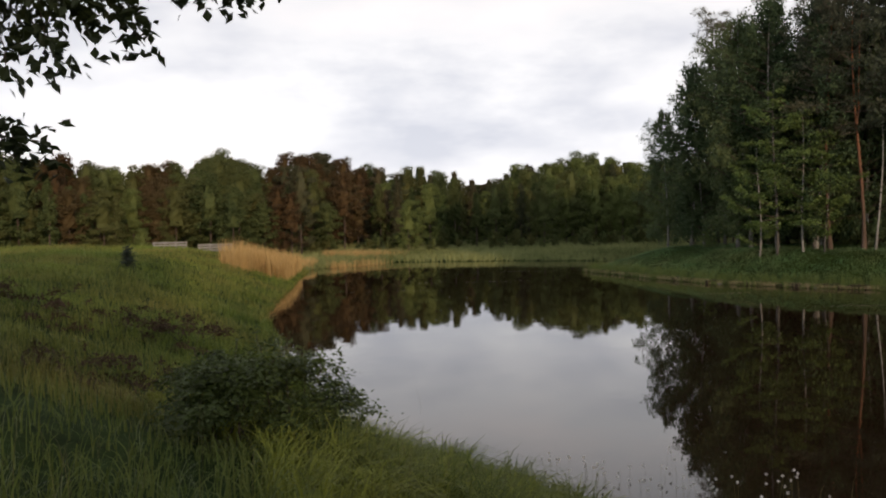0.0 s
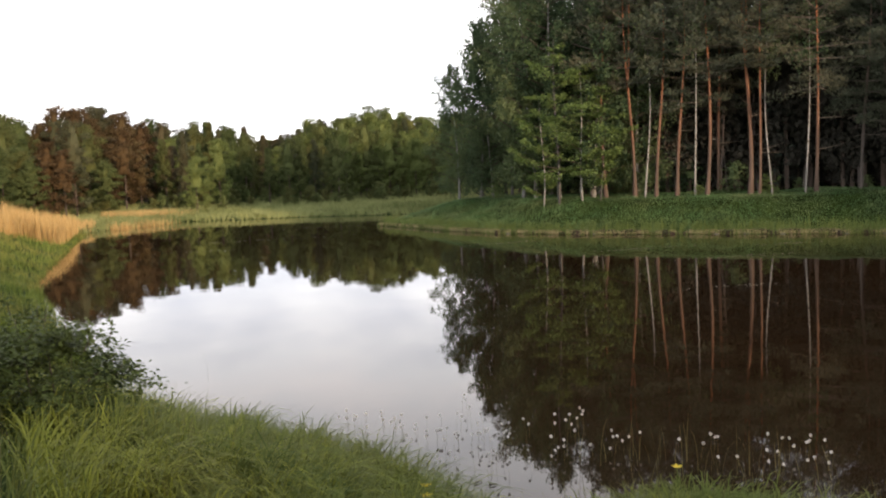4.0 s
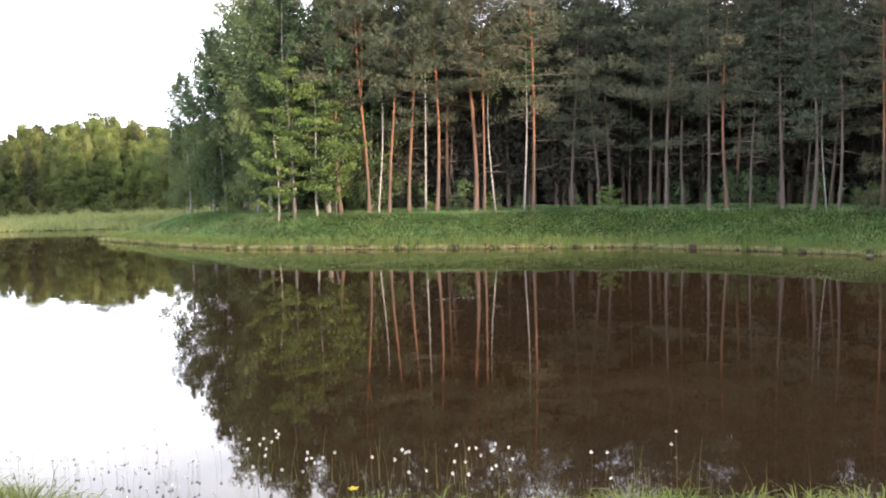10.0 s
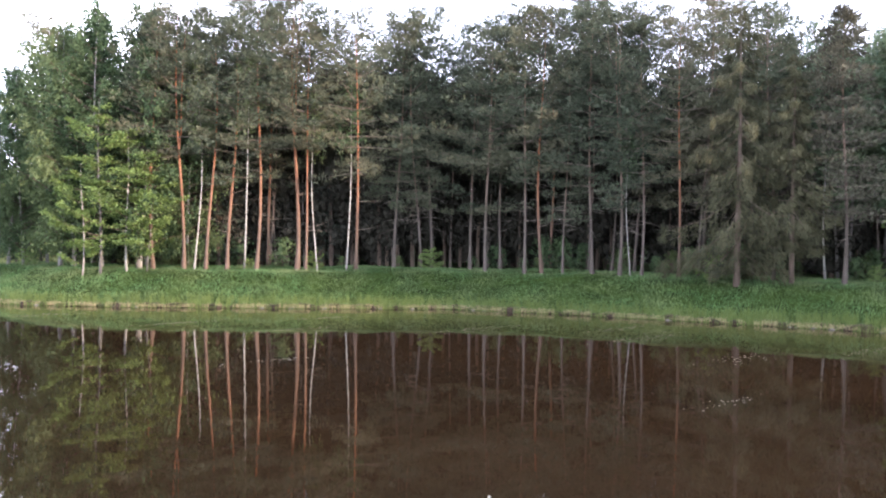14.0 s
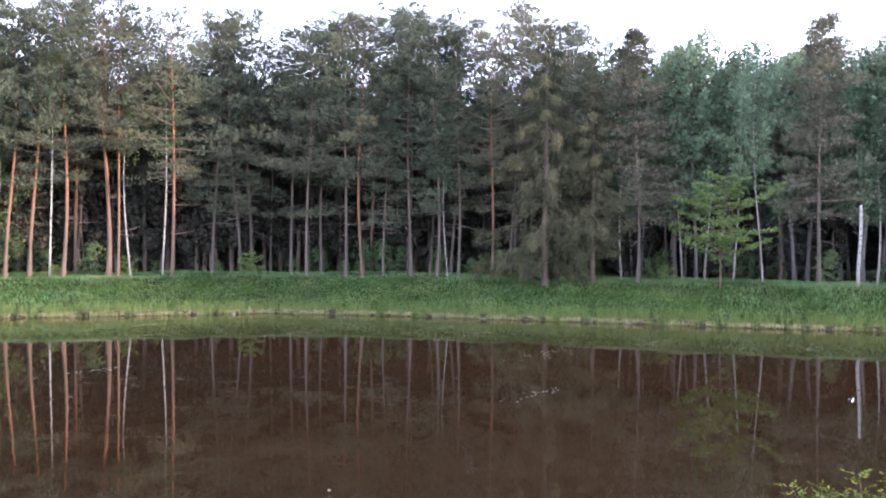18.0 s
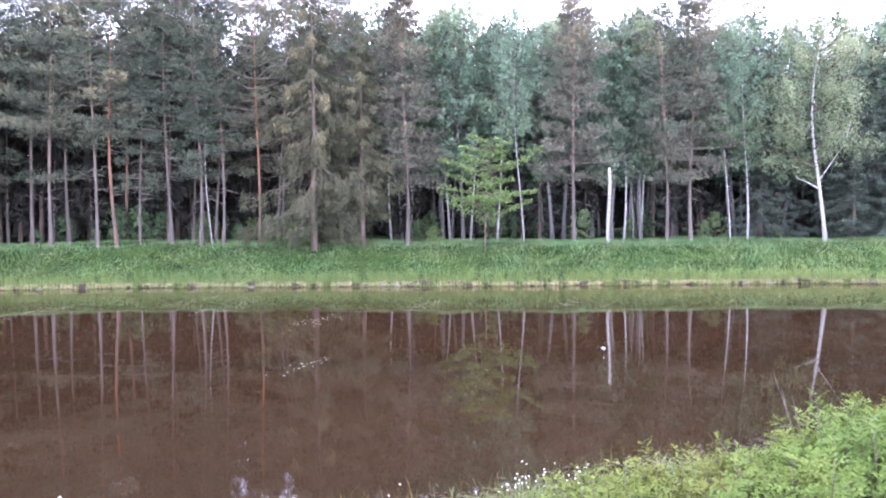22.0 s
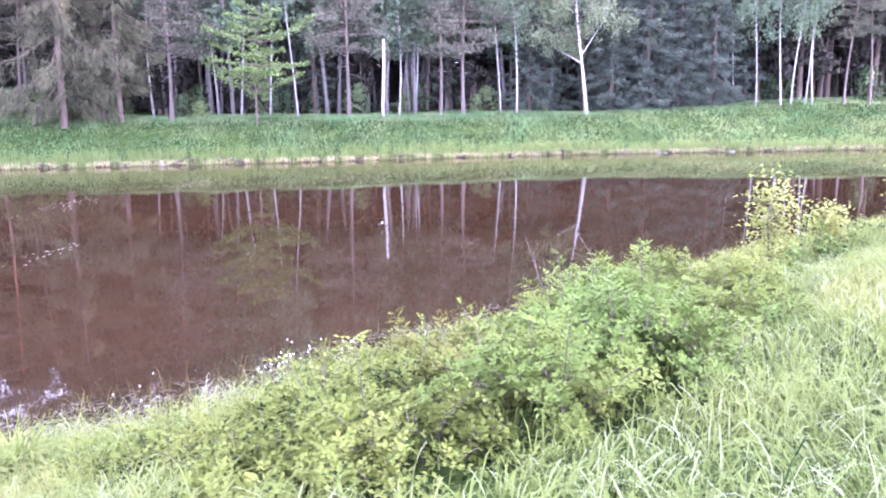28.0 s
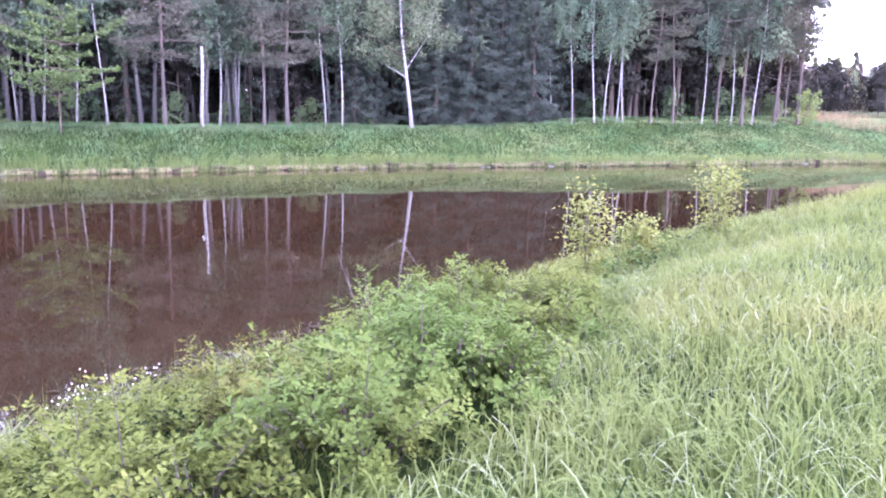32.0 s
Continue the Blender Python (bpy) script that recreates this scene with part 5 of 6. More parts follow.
# ---- bushes ----
def bush(name, seed, lumps, label, leaf, count, size, stem=M_TWIG, stems=16, sprigs=10, category="bush"):
    """Lumps of (x, y, z of the middle, radius, height): leafy shell over arching stems; world places."""
    r = np.random.default_rng(seed)
    lumps = np.array(lumps, float)
    cx, cy = lumps[:, 0].mean(), lumps[:, 1].mean()
    t = thing(name, label, category)
    gz = float(ground_z(np.array([cx]), np.array([cy]))[0])
    t.location = (cx, cy, gz)
    lumps[:, :3] -= [cx, cy, gz]
    wgt = lumps[:, 3] ** 2
    heads = max(40, count // 85)
    which = r.choice(len(lumps), heads, p=wgt / wgt.sum())
    d = unit(r.normal(0, 1, (heads, 3)) + [0, 0, 0.4])
    rad = 0.62 + 0.42 * r.uniform(size=(heads, 1)) ** 0.7
    L = lumps[which]
    hd = L[:, :3] + d * rad * np.stack([L[:, 3], L[:, 3], L[:, 4]], -1)
    w2 = r.integers(0, heads, count)
    loc = r.normal(0, 1, (count, 3)) * [0.12, 0.12, 0.03]
    at = hd[w2] + loc - np.array([0, 0, 1.0]) * (np.linalg.norm(loc[:, :2], axis=1, keepdims=True) * 0.55)
    fol, sb = Bag(), Bag()
    nrm = d[w2] * 0.3 + loc * 2 + r.normal(0, 0.28, at.shape) + [0, 0, 1.0]
    way = loc * 6 + np.cross(nrm, r.normal(0, 1, at.shape)) * 0.7 + [0, 0, -0.15]
    leaves(fol, at, way, nrm, r.uniform(0.7, 1.3, count) * size, r.uniform(0.7, 1.1, count) * size * 0.72)
    for _ in range(stems):
        l = lumps[r.integers(len(lumps))]
        a = np.array([l[0] + r.normal(0, 0.3 * l[3]), l[1] + r.normal(0, 0.3 * l[3]), l[2] - l[4] * 0.9])
        e = l[:3] + unit(r.normal(0, 1, 3) + [0, 0, 0.9]) * [l[3] * 0.9, l[3] * 0.9, l[4] * 0.95]
        s = np.linspace(0, 1, 5)[:, None]
        p = a + (e - a) * s + np.array([0, 0, 1.0]) * 0.2 * l[4] * np.sin(np.pi * s)
        tube(sb, p, np.linspace(0.012, 0.004, 5), 4)
    for _ in range(sprigs):
        l = lumps[r.integers(len(lumps))]
        dd = unit(r.normal(0, 0.6, 3) + [0, 0, 0.9])
        a = l[:3] + dd * [l[3] * 0.9, l[3] * 0.9, l[4] * 0.92]
        s = np.linspace(0, 1, 4)[:, None]
        p = a + (dd + [0, 0, 0.4]) * s * r.uniform(0.05, 0.2)
        tube(sb, p, [0.006, 0.005, 0.004, 0.002], 4)
        m = 16
        q = p[r.integers(1, 4, m)] + r.normal(0, 0.03, (m, 3))
        leaves(fol, q, r.normal(0, 1, (m, 3)) + [0, 0, 0.2], r.normal(0, 0.6, (m, 3)) + [0, 0, 1], r.uniform(0.8, 1.3, m) * size, r.uniform(0.6, 1, m) * size * 0.7)
    tagged(part("stem_tangle", sb, stem, t), kind="stuff")
    tagged(part("foliage", fol, leaf, t), kind="stuff")
    return t


def rose_bush(seed, lumps, label, leaf, sprays, size=0.036):
    """A wild rose: lumps as above, covered with arching shoots that carry compound leaves; a thinner inner layer behind."""
    r = np.random.default_rng(seed)
    lumps = np.array(lumps, float)
    cx, cy = lumps[:, 0].mean(), lumps[:, 1].mean()
    gz = float(ground_z(np.array([cx]), np.array([cy]))[0])
    t = thing("wild_rose_bush", label, "bush", "wild roses on the bank", at=(cx, cy, gz))
    lumps[:, :3] -= [cx, cy, gz]
    wgt = lumps[:, 3] ** 2
    fol, sb = Bag(), Bag()
    feet, ways, nrms = [], [], []
    made = 0
    while made < sprays:
        l = lumps[r.choice(len(lumps), p=wgt / wgt.sum())]
        d = unit(r.normal(0, 1, 3) + [0, 0, 0.45])
        if d[2] < -0.35:
            continue
        a = l[:3] + d * [l[3], l[3], l[4]] * r.uniform(0.66, 0.98)
        if any(np.sum(((a - m[:3]) / [m[3], m[3], m[4]]) ** 2) < 0.42 for m in lumps):
            continue
        q = np.sin(a[0] * 5.1 + 1.7 * np.sin(a[1] * 4.3)) + np.sin(a[1] * 5.7 + a[2] * 6.3) + np.sin(a[2] * 7.1 - a[0] * 3.7)
        if q < -0.5 and r.uniform() < 0.72:
            continue
        made += 1
        way = unit(d * [1, 1, 0.7] + r.normal(0, 0.35, 3) + [0, 0, 0.55])
        L = r.uniform(0.10, 0.28) * (2.0 if r.uniform() < 0.06 and d[2] > 0.3 else 0.9)
        s = np.linspace(0, 1, 5)[:, None]
        p = a - way * 0.12 + way * L * s - np.array([0, 0, 1.0]) * (0.28 * L * s ** 2.5) * (1 - way[2])
        tube(sb, p, np.linspace(0.005, 0.002, 5), 4)
        m = int(7 + 26 * L)
        u = np.linspace(0.25, 1.0, m)
        c = np.stack([np.interp(u, s[:, 0], p[:, e]) for e in range(3)], -1)
        an = np.arange(m) * 2.4 + r.uniform(0, 6)
        side = unit(np.cross(way, [0.3, 0.2, 1.0]))
        other = np.cross(way, side)
        rw = unit(np.cos(an)[:, None] * side + np.sin(an)[:, None] * other + way * 0.35 + r.normal(0, 0.2, (m, 3)) + [0, 0, 0.25])
        nn = unit(r.normal(0, 0.25, (m, 3)) + way * 0.6 + [0, 0, 0.9])
        lat = unit(np.cross(rw, nn))
        k = size * r.uniform(0.8, 1.25, (m, 1))
        for along, sw in ((0.7, -1), (0.7, 1), (1.5, -1), (1.5, 1), (2.0, 0)):
            feet.append(c + rw * k * along - nn * k * 0.18 * along ** 2 * 0.4)
            ways.append(rw * (1.0 if sw == 0 else 0.55) + lat * sw * 0.9)
            nrms.append(nn + r.normal(0, 0.22, (m, 3)))
    feet, ways, nrms = np.concatenate(feet), np.concatenate(ways), np.concatenate(nrms)
    n = len(feet)
    leaves(fol, feet, ways, nrms, r.uniform(0.8, 1.2, n) * size * 1.05, r.uniform(0.55, 0.8, n) * size)
    inner = sprays * 8
    l = lumps[r.choice(len(lumps), inner, p=wgt / wgt.sum())]
    d = unit(r.normal(0, 1, (inner, 3)) + [0, 0, 0.2])
    at = l[:, :3] + d * np.stack([l[:, 3], l[:, 3], l[:, 4]], -1) * r.uniform(0.5, 0.8, (inner, 1))
    leaves(fol, at, r.normal(0, 1, at.shape), r.normal(0, 0.7, at.shape) + [0, 0, 1], size * 1.3, size * 0.9)
    for _ in range(26):
        l = lumps[r.integers(len(lumps))]
        a = np.array([l[0] + r.normal(0, 0.3 * l[3]), l[1] + r.normal(0, 0.3 * l[3]), l[2] - l[4] * 0.9])
        e = l[:3] + unit(r.normal(0, 1, 3) + [0, 0, 0.9]) * [l[3] * 0.9, l[3] * 0.9, l[4] * 0.9]
        s = np.linspace(0, 1, 5)[:, None]
        tube(sb, a + (e - a) * s + np.array([0, 0, 1.0]) * 0.2 * l[4] * np.sin(np.pi * s), np.linspace(0.011, 0.004, 5), 4)
    tagged(part("stem_tangle", sb, M_TWIG, t, "thin brown arching stems"), kind="stuff")
    tagged(part("foliage", fol, leaf, t), kind="stuff")
    return t


M_ROSE_LIGHT = material("yellowish_rose_leaves", (0.010, 0.023, 0.005), (0.132, 0.162, 0.034), 1.6, 0.6, 0, 8.0, 0.6, leaf=0.18, gloss=0.05, light2=(0.218, 0.205, 0.060), drift=0.9)
M_BRAMBLE_DARK = material("dark_shrub_leaves", (0.014, 0.030, 0.008), (0.084, 0.116, 0.030), 1.6, 0.5, 0, 8.0, 0.4, leaf=0.2, gloss=0.25)
M_SAP = material("yellow_green_leaves", (0.07, 0.10, 0.02), (0.22, 0.25, 0.065), 1.6, 0.5, 0, 8.0, 0.3, leaf=0.35, gloss=0.2)
M_BROWN_SHRUB = material("reddish_dry_shrub", (0.026, 0.019, 0.012), (0.085, 0.058, 0.035), 1.0, 0.8, 0, 6.0, 0.3, leaf=0.15, gloss=0.1)
rose_bush(1, ROSES[0], "low wild rose bush with yellow-green leaves on the bank", M_ROSE_LIGHT, 1500)
rose_bush(2, ROSES[1], "dense wild rose bush with mid-green leaves", M_BRAMBLE, 1400)
rose_bush(3, ROSES[2], "low creeping rose bush in the bank grass", M_ROSE_LIGHT, 260)
bush("bank_bush", 4, [(14.2, -3.9, 1.3, 0.9, 0.8), (15.5, -4.8, 1.3, 0.9, 0.7), (16.7, -6.2, 1.3, 1.0, 0.7), (12.5, -3.1, 1.4, 0.8, 0.6), (11.3, -2.7, 1.6, 0.8, 0.6)], "bushy green growth along the crest of the bank", M_BRAMBLE, 12000, 0.065)
bush("shore_bush", 5, [(-2.2, 10.8, 1.9, 1.0, 1.0), (-2.7, 10.5, 1.8, 0.8, 0.9), (-1.6, 10.9, 1.75, 0.75, 0.75), (-1.55, 10.4, 1.4, 0.7, 0.6), (-3.0, 11.2, 1.9, 0.8, 0.8)], "dark leafy bush on the slope above the water", M_BRAMBLE_DARK, 22000, 0.07, sprigs=30)
bush("dry_shrub", 6, [(-10.2, 20.5, 2.1, 1.7, 1.1), (-8.6, 21.5, 1.8, 1.4, 0.7), (-11.8, 20.0, 2.3, 1.8, 1.3), (-7.0, 22.5, 1.5, 1.2, 0.5)], "reddish-brown dry shrubs on the slope", M_BROWN_SHRUB, 9000, 0.09)
bush("dry_shrub", 7, [(-5.2, 14.0, 1.6, 1.2, 0.5), (-6.6, 14.5, 1.8, 1.2, 0.6)], "half-dry brown shrub above the near bush", M_BROWN_SHRUB, 5000, 0.08)


def sapling(seed, x, y, h, label):
    r = np.random.default_rng(seed)
    t = thing("sapling", label, "sapling", "saplings on the bank")
    tb, cb = Bag(), Bag()
    at = []
    for q in range(4):
        line = bent_line(r, h * r.uniform(0.65, 1.0), 6, 0.16, 0.05)
        tube(tb, line, np.linspace(0.02, 0.005, 6), 5)
        for s in np.linspace(0.25, 1, 11):
            c = np.array([np.interp(s, np.linspace(0, 1, 6), line[:, e]) for e in range(3)])
            at.append(c + r.normal(0, 0.09 + 0.05 * h, (34, 3)) * [1, 1, 0.5])
    at = np.concatenate(at)
    leaves(cb, at, r.normal(0, 1, at.shape) * [1, 1, 0.5], r.normal(0, 0.5, at.shape) + [0, 0, 1], r.uniform(0.045, 0.085, len(at)), r.uniform(0.035, 0.055, len(at)))
    tagged(part("stem_tangle", tb, M_TWIG, t), kind="stuff")
    part("crown", cb, M_SAP, t)
    settle(t, x, y)
    return t


sapling(3, 14.2, -3.3, 1.6, "yellow-green sapling with small leaves by the water")
sapling(4, 16.5, -6.2, 1.5, "spreading yellow-green sapling on the bank")
sapling(5, 15.3, -4.4, 1.0, "low yellow-green sapling in the grass")

# dead sticks by the rose bush
for q, (x, y, dx, dy, L) in enumerate([(10.1, 0.0, -0.05, 0.28, 1.0), (10.15, -0.05, 0.02, 0.15, 0.75)]):
    st = thing("dead_stick", "thin grey dead stem leaning over the water", "stick", "dead stems")
    b = Bag()
    tube(b, [(0, 0, 0), (dx * 0.4, dy * 0.4, L * 0.5), (dx, dy, L)], [0.009, 0.007, 0.004], 5)
    part("stem", b, M_TWIG, st)
    b = Bag()
    tube(b, [(dx * 0.5, dy * 0.5, L * 0.55), (dx * 0.5 + 0.1, dy * 0.5 + 0.05, L * 0.8)], [0.007, 0.003], 4)
    part("side_twig", b, M_TWIG, st)
    settle(st, x, y, sink=-0.35)
    st.location[2] = 1.75

# small fir on the slope, white rail fences
settle(spruce(63, 1.6, M_SPRUCE_DARK, 0.2, 0.24, "little young fir standing alone on the slope", name="young_fir", k=4, group="", n=40), -16.0, 43.0, 0.75)
for x, y in ((-23.7, 73.5), (-19.7, 73.2)):
    f = thing("rail_fence", "short weathered white rail fence in the grass", "fence", "white fences")
    for k in range(4):
        b = Bag()
        tube(b, [(-1.4 + k * 0.93, 0, -0.2), (-1.4 + k * 0.93, 0, 0.85)], [0.06, 0.055], 6)
        part("post", b, M_WHITEWOOD, f)
    for zz in (0.3, 0.52, 0.74):
        b = Bag()
        b.add([(sx_ * 1.5, sy_ * 0.02 - 0.075, zz + sz_ * 0.075) for sx_ in (-1, 1) for sy_ in (-1, 1) for sz_ in (-1, 1)],
              [[0, 1, 3, 2], [4, 6, 7, 5], [0, 4, 5, 1], [2, 3, 7, 6], [0, 2, 6, 4], [1, 5, 7, 3]])
        part("rail", b, M_WHITEWOOD, f)
    settle(f, x, y, sink=-0.25)

# oak branch overhead
oak = thing("oak_tree", "oak whose dark leafy branches hang over the slope", "tree")
ob_, br_, lf_ = Bag(), Bag(), Bag()
tube(ob_, [(-5.6, 0.2, 2.4), (-5.5, 0.25, 4.0), (-5.35, 0.4, 6.0), (-5.3, 0.5, 8.0)], [0.34, 0.28, 0.24, 0.18], 10, 0.06, np.random.default_rng(2))
tube(br_, [(-5.35, 0.4, 5.6), (-4.2, 2.2, 6.2), (-3.1, 3.6, 6.35), (-2.0, 4.6, 6.2), (-0.9, 5.4, 6.0)], [0.12, 0.09, 0.065, 0.04, 0.015], 7)
r_oak = np.random.default_rng(9)


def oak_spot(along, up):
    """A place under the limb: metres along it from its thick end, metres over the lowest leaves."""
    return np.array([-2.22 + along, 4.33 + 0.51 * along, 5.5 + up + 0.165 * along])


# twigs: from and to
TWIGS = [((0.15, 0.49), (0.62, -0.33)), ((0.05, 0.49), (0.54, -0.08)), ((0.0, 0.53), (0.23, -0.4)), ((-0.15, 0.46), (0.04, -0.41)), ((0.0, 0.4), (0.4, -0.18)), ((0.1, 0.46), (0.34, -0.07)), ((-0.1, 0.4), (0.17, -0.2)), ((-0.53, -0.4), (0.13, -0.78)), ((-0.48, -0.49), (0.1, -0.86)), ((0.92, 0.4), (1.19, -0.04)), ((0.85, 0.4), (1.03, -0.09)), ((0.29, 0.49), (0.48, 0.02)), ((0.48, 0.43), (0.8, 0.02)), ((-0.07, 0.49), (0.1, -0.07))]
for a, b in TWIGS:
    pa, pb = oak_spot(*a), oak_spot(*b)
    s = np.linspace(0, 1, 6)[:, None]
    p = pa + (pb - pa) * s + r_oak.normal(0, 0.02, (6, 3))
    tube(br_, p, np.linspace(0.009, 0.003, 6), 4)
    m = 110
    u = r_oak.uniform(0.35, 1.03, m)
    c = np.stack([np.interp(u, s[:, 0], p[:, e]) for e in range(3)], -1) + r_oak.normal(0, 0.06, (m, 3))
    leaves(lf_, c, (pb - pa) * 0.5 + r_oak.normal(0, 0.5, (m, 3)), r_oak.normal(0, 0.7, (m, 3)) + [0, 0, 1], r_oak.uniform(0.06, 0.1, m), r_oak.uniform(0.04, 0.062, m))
# crown lobes out of view, enlarged to block sky light over the near slope
c = np.concatenate([np.array(m_) + unit(r_oak.normal(0, 1, (n_, 3))) * r_oak.uniform(0.3, 1, (n_, 1)) ** 0.5 * np.array(s_)
                    for m_, n_, s_ in (((-4.6, 3.0, 9.8), 16000, (6.2, 6.4, 3.2)), ((-11.0, 5.0, 7.6), 11000, (4.2, 4.6, 3.4)))])
c = c[(c[:, 2] > 5.4 + 0.30 * np.clip(c[:, 1], 0, 12)) | (c[:, 0] < -0.62 * c[:, 1] - 2.5)]
leaves(lf_, c, r_oak.normal(0, 1, c.shape), r_oak.normal(0, 0.6, c.shape) + [0, 0, 1], 0.2, 0.13)
part("trunk", ob_, M_DARK_BARK, oak, smooth=True)
tagged(part("branchwork", br_, M_DARK_BARK, oak), kind="stuff")
part("crown", lf_, M_OAK_LEAF, oak)


# ---- water's edge ----
def cotton_plant(x, y, h, k=1.0):
    t = thing("cotton_grass", "thin stem with a white seed tuft standing in shallow water", "plant", "cotton grass along the shore")
    b = Bag()
    dx, dy = rng.uniform(-0.06, 0.06, 2)
    tube(b, [(0, 0, -0.25), (dx * 0.4, dy * 0.4, h * 0.5), (dx, dy, h)], [0.0016, 0.0014, 0.0012], 4)
    part("stem", b, M_SEDGE, t)
    b = Bag()
    m = 30
    d = unit(rng.normal(0, 1, (m, 3)))
    needles(b, np.repeat([[dx, dy, h]], m, 0) + d * 0.007 * k, d * [1, 1, 1.5], 0.024 * k, 0.015 * k)
    part("seed_tuft", b, M_FLUFF, t)
    t.location = (x, y, 0)


for cx, cy, n_, sp_ in ((4.6, 11.6, 8, 0.4), (5.3, 12.7, 10, 0.3), (5.3, 11.8, 8, 0.3), (7.6, 10.5, 16, 0.5), (6.7, 10.9, 7, 0.5), (2.4, 13.9, 44, 0.8), (3.4, 12.8, 28, 0.6), (3.0, 11.6, 12, 0.5), (13.8, 3.8, 26, 0.4), (14.4, 3.0, 12, 0.25), (9.6, 9.2, 5, 0.8), (12.3, 5.4, 4, 0.5)):
    for _ in range(n_):
        cotton_plant(cx + rng.normal(0, sp_), cy + rng.normal(0, sp_ * 0.5), rng.uniform(0.1, 0.40) if cx < 12 else rng.uniform(0.06, 0.24), 1.0 if cx < 12 else 0.62)

wr = Bag()
sp = scatter(90000, (-1, 1, 27, 16), lambda x, y, d: np.where((d > -1.1) & (d < 0.35), 0.28 * (patch(x, y, 1.3) > 0.45), 0))
sp[:, 2] = np.maximum(sp[:, 2], -0.3)
blades(wr, sp, rng.uniform(0.35, 0.8, len(sp)), 0.007, rng.uniform(0.1, 0.6, len(sp)), 3)
stuff("water_sedge", wr, M_GRASS, "thin sedge blades standing in the shallows", "sedge")

# sedge tufts along the near waterline
tuft_a, tuft_b = Bag(), Bag()
feet = scatter(7000, (2.8, 1.0, 17, 10.5), lambda x, y, d: np.where((d > -0.3) & (d < 1.0), 0.16 * (0.4 + 0.6 * patch(x, y, 0.9)), 0))
feet[:, 2] = np.maximum(feet[:, 2], -0.2)
for q, f in enumerate(feet):
    m = int(rng.integers(14, 34))
    at = np.repeat(f[None], m, 0) + np.append(rng.normal(0, 0.05, (m, 2)), np.zeros((m, 1)), 1)
    blades(tuft_b if q % 3 == 0 else tuft_a, at, rng.uniform(0.3, 0.62, m) * rng.uniform(0.75, 1.2), rng.uniform(0.007, 0.014, m), rng.uniform(0.25, 1.25, m), 4)
stuff("sedge_tufts", tuft_a, M_GRASS, "green sedge tufts along the near waterline", "sedge")
stuff("sedge_tufts", tuft_b, M_GRASS_PALE, "pale sedge tufts along the near waterline", "sedge")

for x, y in ((2.3, 8.7), (2.0, 9.4), (4.7, 8.7), (1.9, 8.9)):
    t = thing("yellow_iris", "yellow iris flower on a green stalk by the shore", "flower", "yellow irises")
    b = Bag()
    tube(b, [(0, 0, -0.05), (0.02, 0.01, 0.4), (0.01, 0.03, 0.72)], [0.007, 0.006, 0.005], 5)
    part("stalk", b, M_GRASS, t)
    for k in range(5):
        a = k * 1.2566
        b = Bag()
        leaves(b, [[0.01, 0.03, 0.72]], [[math.cos(a), math.sin(a), 0.35]], [[0, 0, 1]], 0.075, 0.045)
        part("petal", b, M_YELLOW, t)
    settle(t, x, y)

# floating leaves in drifts
fl = Bag()
for cx, cy, lx, ly, n_ in ((16, 48, 2.2, 0.4, 34), (20, 40, 3.2, 0.35, 44), (22, 34, 3.0, 0.3, 40), (29, 29, 3.4, 0.5, 50), (33, 22, 3.0, 0.5, 46), (30, 16, 2.5, 0.5, 44), (36, 14, 2.4, 0.4, 30), (2, 62, 6, 0.5, 60), (-3, 55, 4, 0.4, 26),
                            (8, 74, 6, 0.6, 46), (27, 38, 2.4, 0.3, 26), (17, 26, 1.6, 0.3, 22), (36, 25, 2.5, 0.3, 26), (22, 12, 1.4, 0.3, 18), (38, 8, 2.0, 0.3, 22)):
    for _ in range(int(n_ * 1.6)):
        x, y, s = cx + rng.normal(0, lx * 0.5), cy + rng.normal(0, ly * 0.7), rng.uniform(0.014, 0.05)
        if shore_distance(np.array([x]), np.array([y]))[0] > -0.3:
            continue
        a = np.arange(7) * 2 * np.pi / 7 + rng.uniform(0, 6)
        fl.add(np.stack([x + s * np.cos(a), y + s * 0.8 * np.sin(a), 0.006 + 0.006 * np.cos(a * 2)], -1), [list(range(7))])
stuff("floating_leaves", fl, M_PAD, "small pale leaves floating in drifts on the pond", "floating leaves")

# peat edge along the far waterline
M_PEAT = material("peaty_bank_edge", (0.014, 0.010, 0.007), (0.055, 0.042, 0.028), 0.9, 0.9, 0.5, 6.0, 0.1)
pe = Bag()
ss = np.arange(0, seg_s[-1], 0.22)
p0 = np.stack([np.interp(ss, seg_s, EDGE[:, c]) for c in range(2)], -1)
nn0 = unit(np.stack([np.interp(ss, seg_s, edge_n[:, c]) for c in range(2)], -1))
wob = 0.12 * np.sin(ss * 2.1) + 0.1 * np.sin(ss * 5.3 + 1) + rng.normal(0, 0.04, len(ss))
low = p0 + nn0 * (wob - 0.1)[:, None]
top = p0 + nn0 * (wob + 0.16)[:, None]
hz = 0.07 + 0.16 * np.abs(np.sin(ss * 1.7)) * np.abs(np.sin(ss * 0.31)) + rng.uniform(0, 0.06, len(ss))
m = len(ss)
rows3 = np.concatenate([np.column_stack([low, np.full(m, -0.15)]), np.column_stack([low + nn0 * 0.03, hz]), np.column_stack([top + nn0 * 0.5, hz + 0.05])])
q = np.arange(m - 1)[:, None]
pe.add(rows3, np.concatenate([q + [[0, 1, m + 1, m]], q + [[m, m + 1, 2 * m + 1, 2 * m]]]))
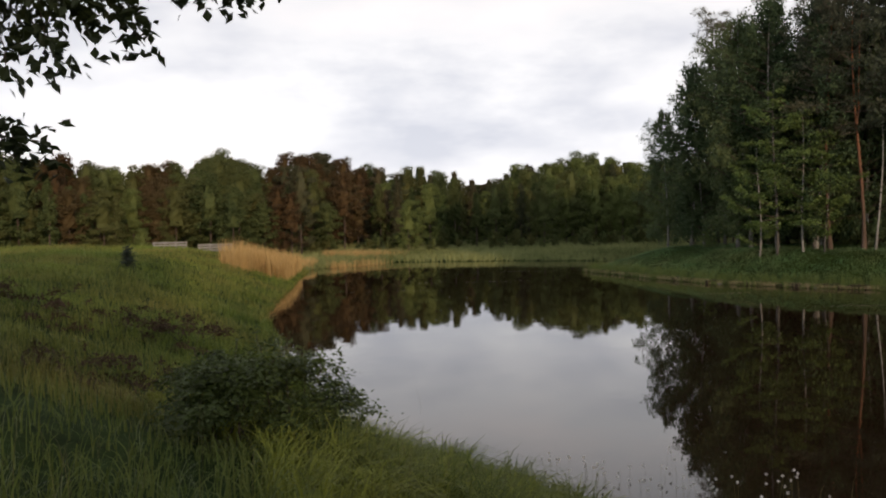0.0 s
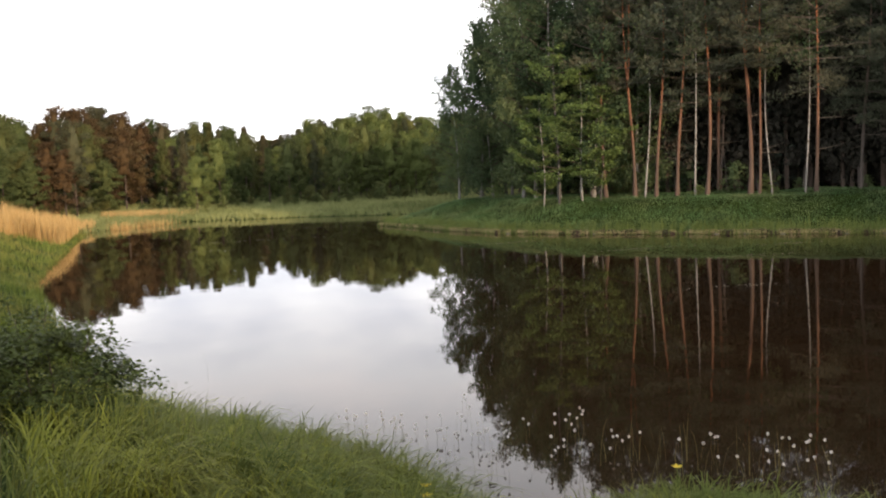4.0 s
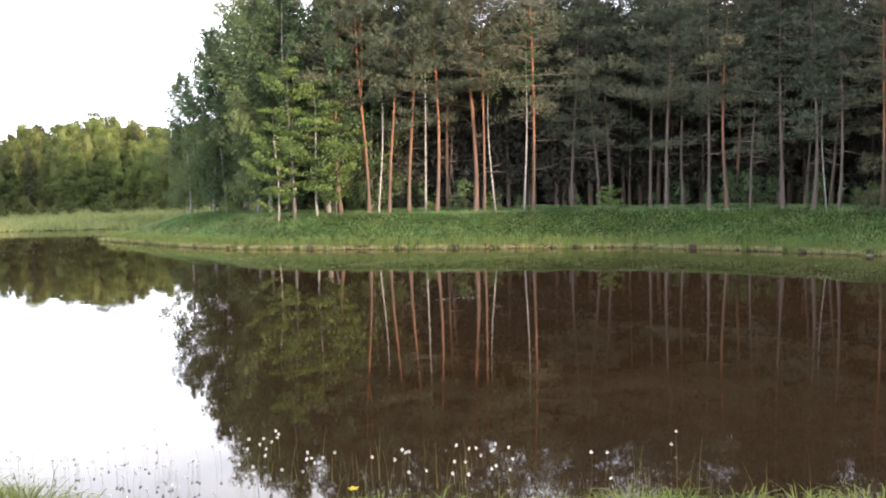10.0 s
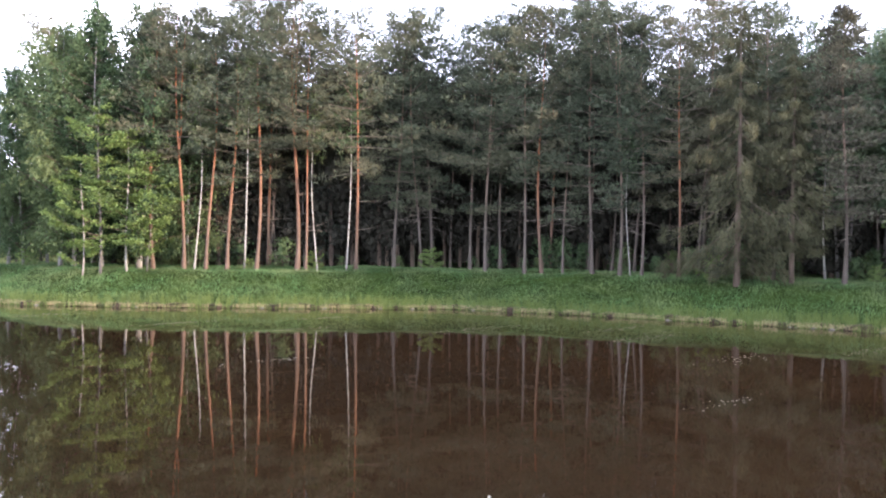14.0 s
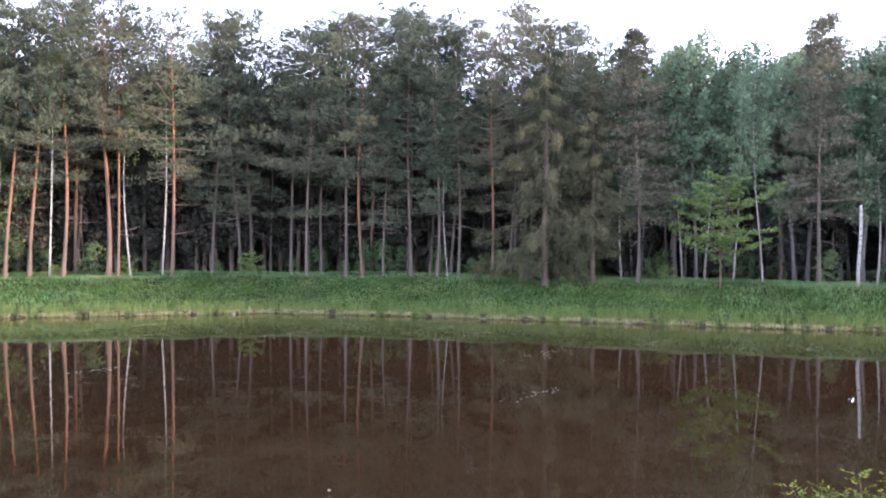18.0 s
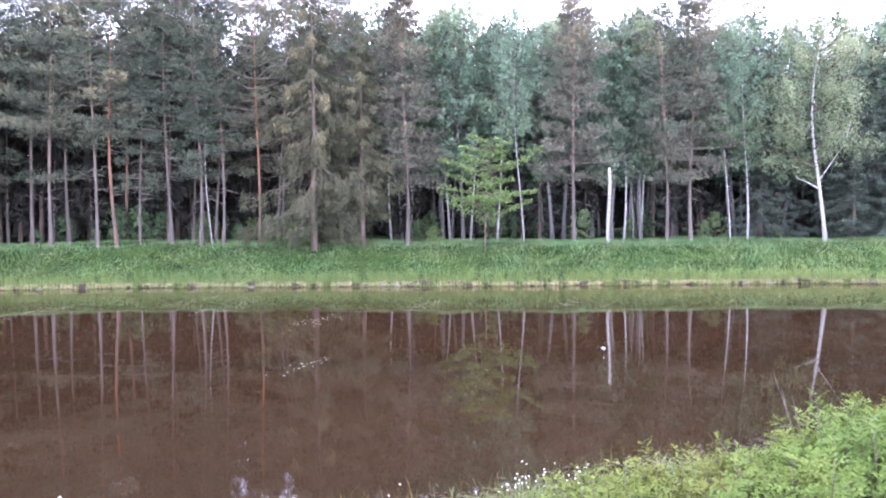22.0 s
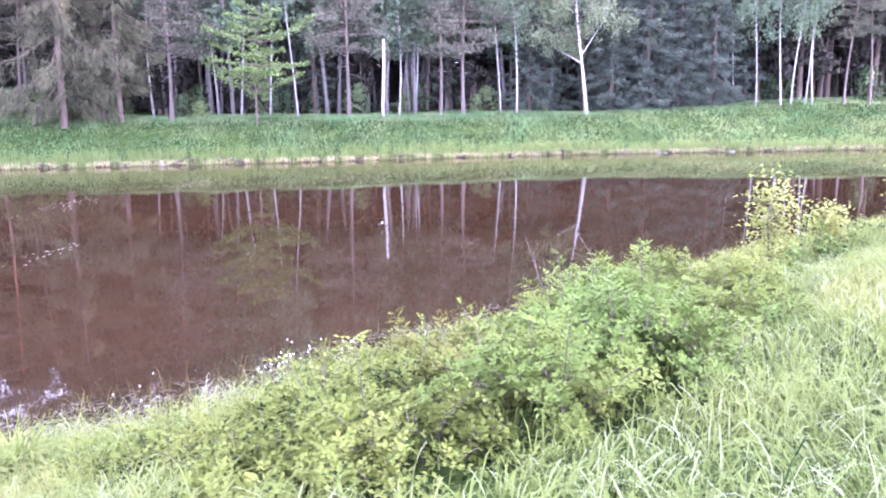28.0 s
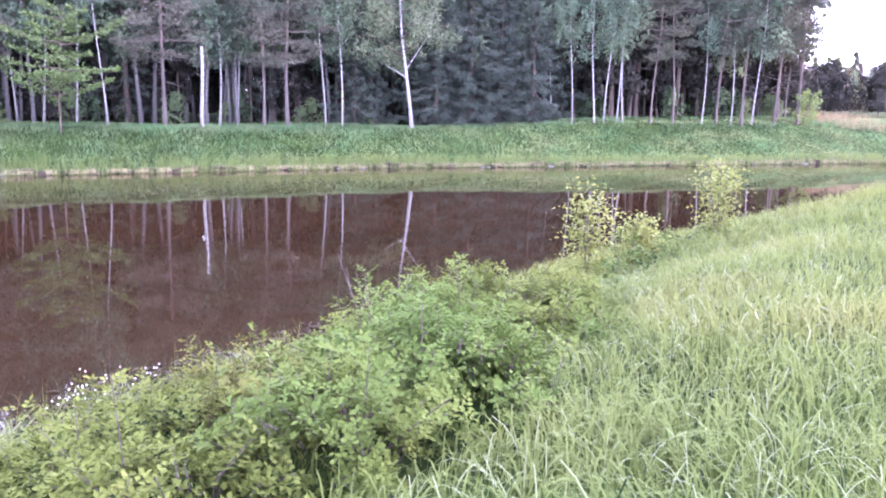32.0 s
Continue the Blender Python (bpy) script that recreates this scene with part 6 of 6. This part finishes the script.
tagged(new("bank_edge", pe.mesh("bank_edge", M_PEAT)), "ragged brown peat edge where the bank meets the water", "bank", kind="structure")

# dead plant litter lying on the shallows of the near shore
M_LITTER = material("wet_reed_litter", (0.018, 0.014, 0.010), (0.085, 0.068, 0.048), 2.0, 0.6, 0, 20.0, 0.35)
li = Bag()
sp = scatter(60000, (2, -2, 26, 15), lambda x, y, d: np.where((d > -1.5) & (d < 0.1), 0.95 * np.clip((1.3 + d) / 0.8, 0, 1) * np.where(x < 9, 0.08, 1) * (0.35 + 0.65 * (patch(x, y, 1.1) > 0.4)), 0))
sp[:, 2] = np.maximum(sp[:, 2] + 0.03, 0.008)
an = rng.uniform(0, 6.28, len(sp))
leaves(li, sp, np.stack([np.cos(an), np.sin(an), rng.uniform(0, 0.05, len(sp))], -1), np.repeat([[0, 0, 1.0]], len(sp), 0), rng.uniform(0.08, 0.3, len(sp)), rng.uniform(0.012, 0.036, len(sp)))
stuff("shore_litter", li, M_LITTER, "dark dead reed litter lying in the shallows", "plant litter")

# pale stones along the far waterline
M_STONE = material("pale_wet_stone", (0.07, 0.065, 0.055), (0.20, 0.185, 0.16), 3.0, 0.7, 0.4, 20.0, 0.2)
r_st = np.random.default_rng(77)
stone_meshes = []
for k in range(4):
    bag = Bag()
    z5 = np.array([-1, -0.6, 0.1, 0.7, 1.0])
    tube(bag, np.stack([0 * z5, 0 * z5, z5 * 0.6], -1), np.array([0.3, 0.85, 1.0, 0.65, 0.15]), 8, 0.18, r_st)
    stone_meshes.append(bag.mesh("stone", M_STONE, True))
for q in range(46):
    s = seg_s[-1] * (0.12 + 0.8 * r_st.uniform())
    x, y = edge_point(s, r_st.uniform(-0.3, 0.0))
    st = tagged(new("stone", stone_meshes[q % 4]), "small pale stone at the edge of the pond", "stone", "stones at the waterline")
    k = r_st.uniform(0.07, 0.17)
    st.matrix_basis = Matrix.Translation((x, y, 0.02)) @ Matrix.Rotation(r_st.uniform(0, 6.28), 4, "Z") @ Matrix.Diagonal((k * 1.5, k, k * 0.8, 1))
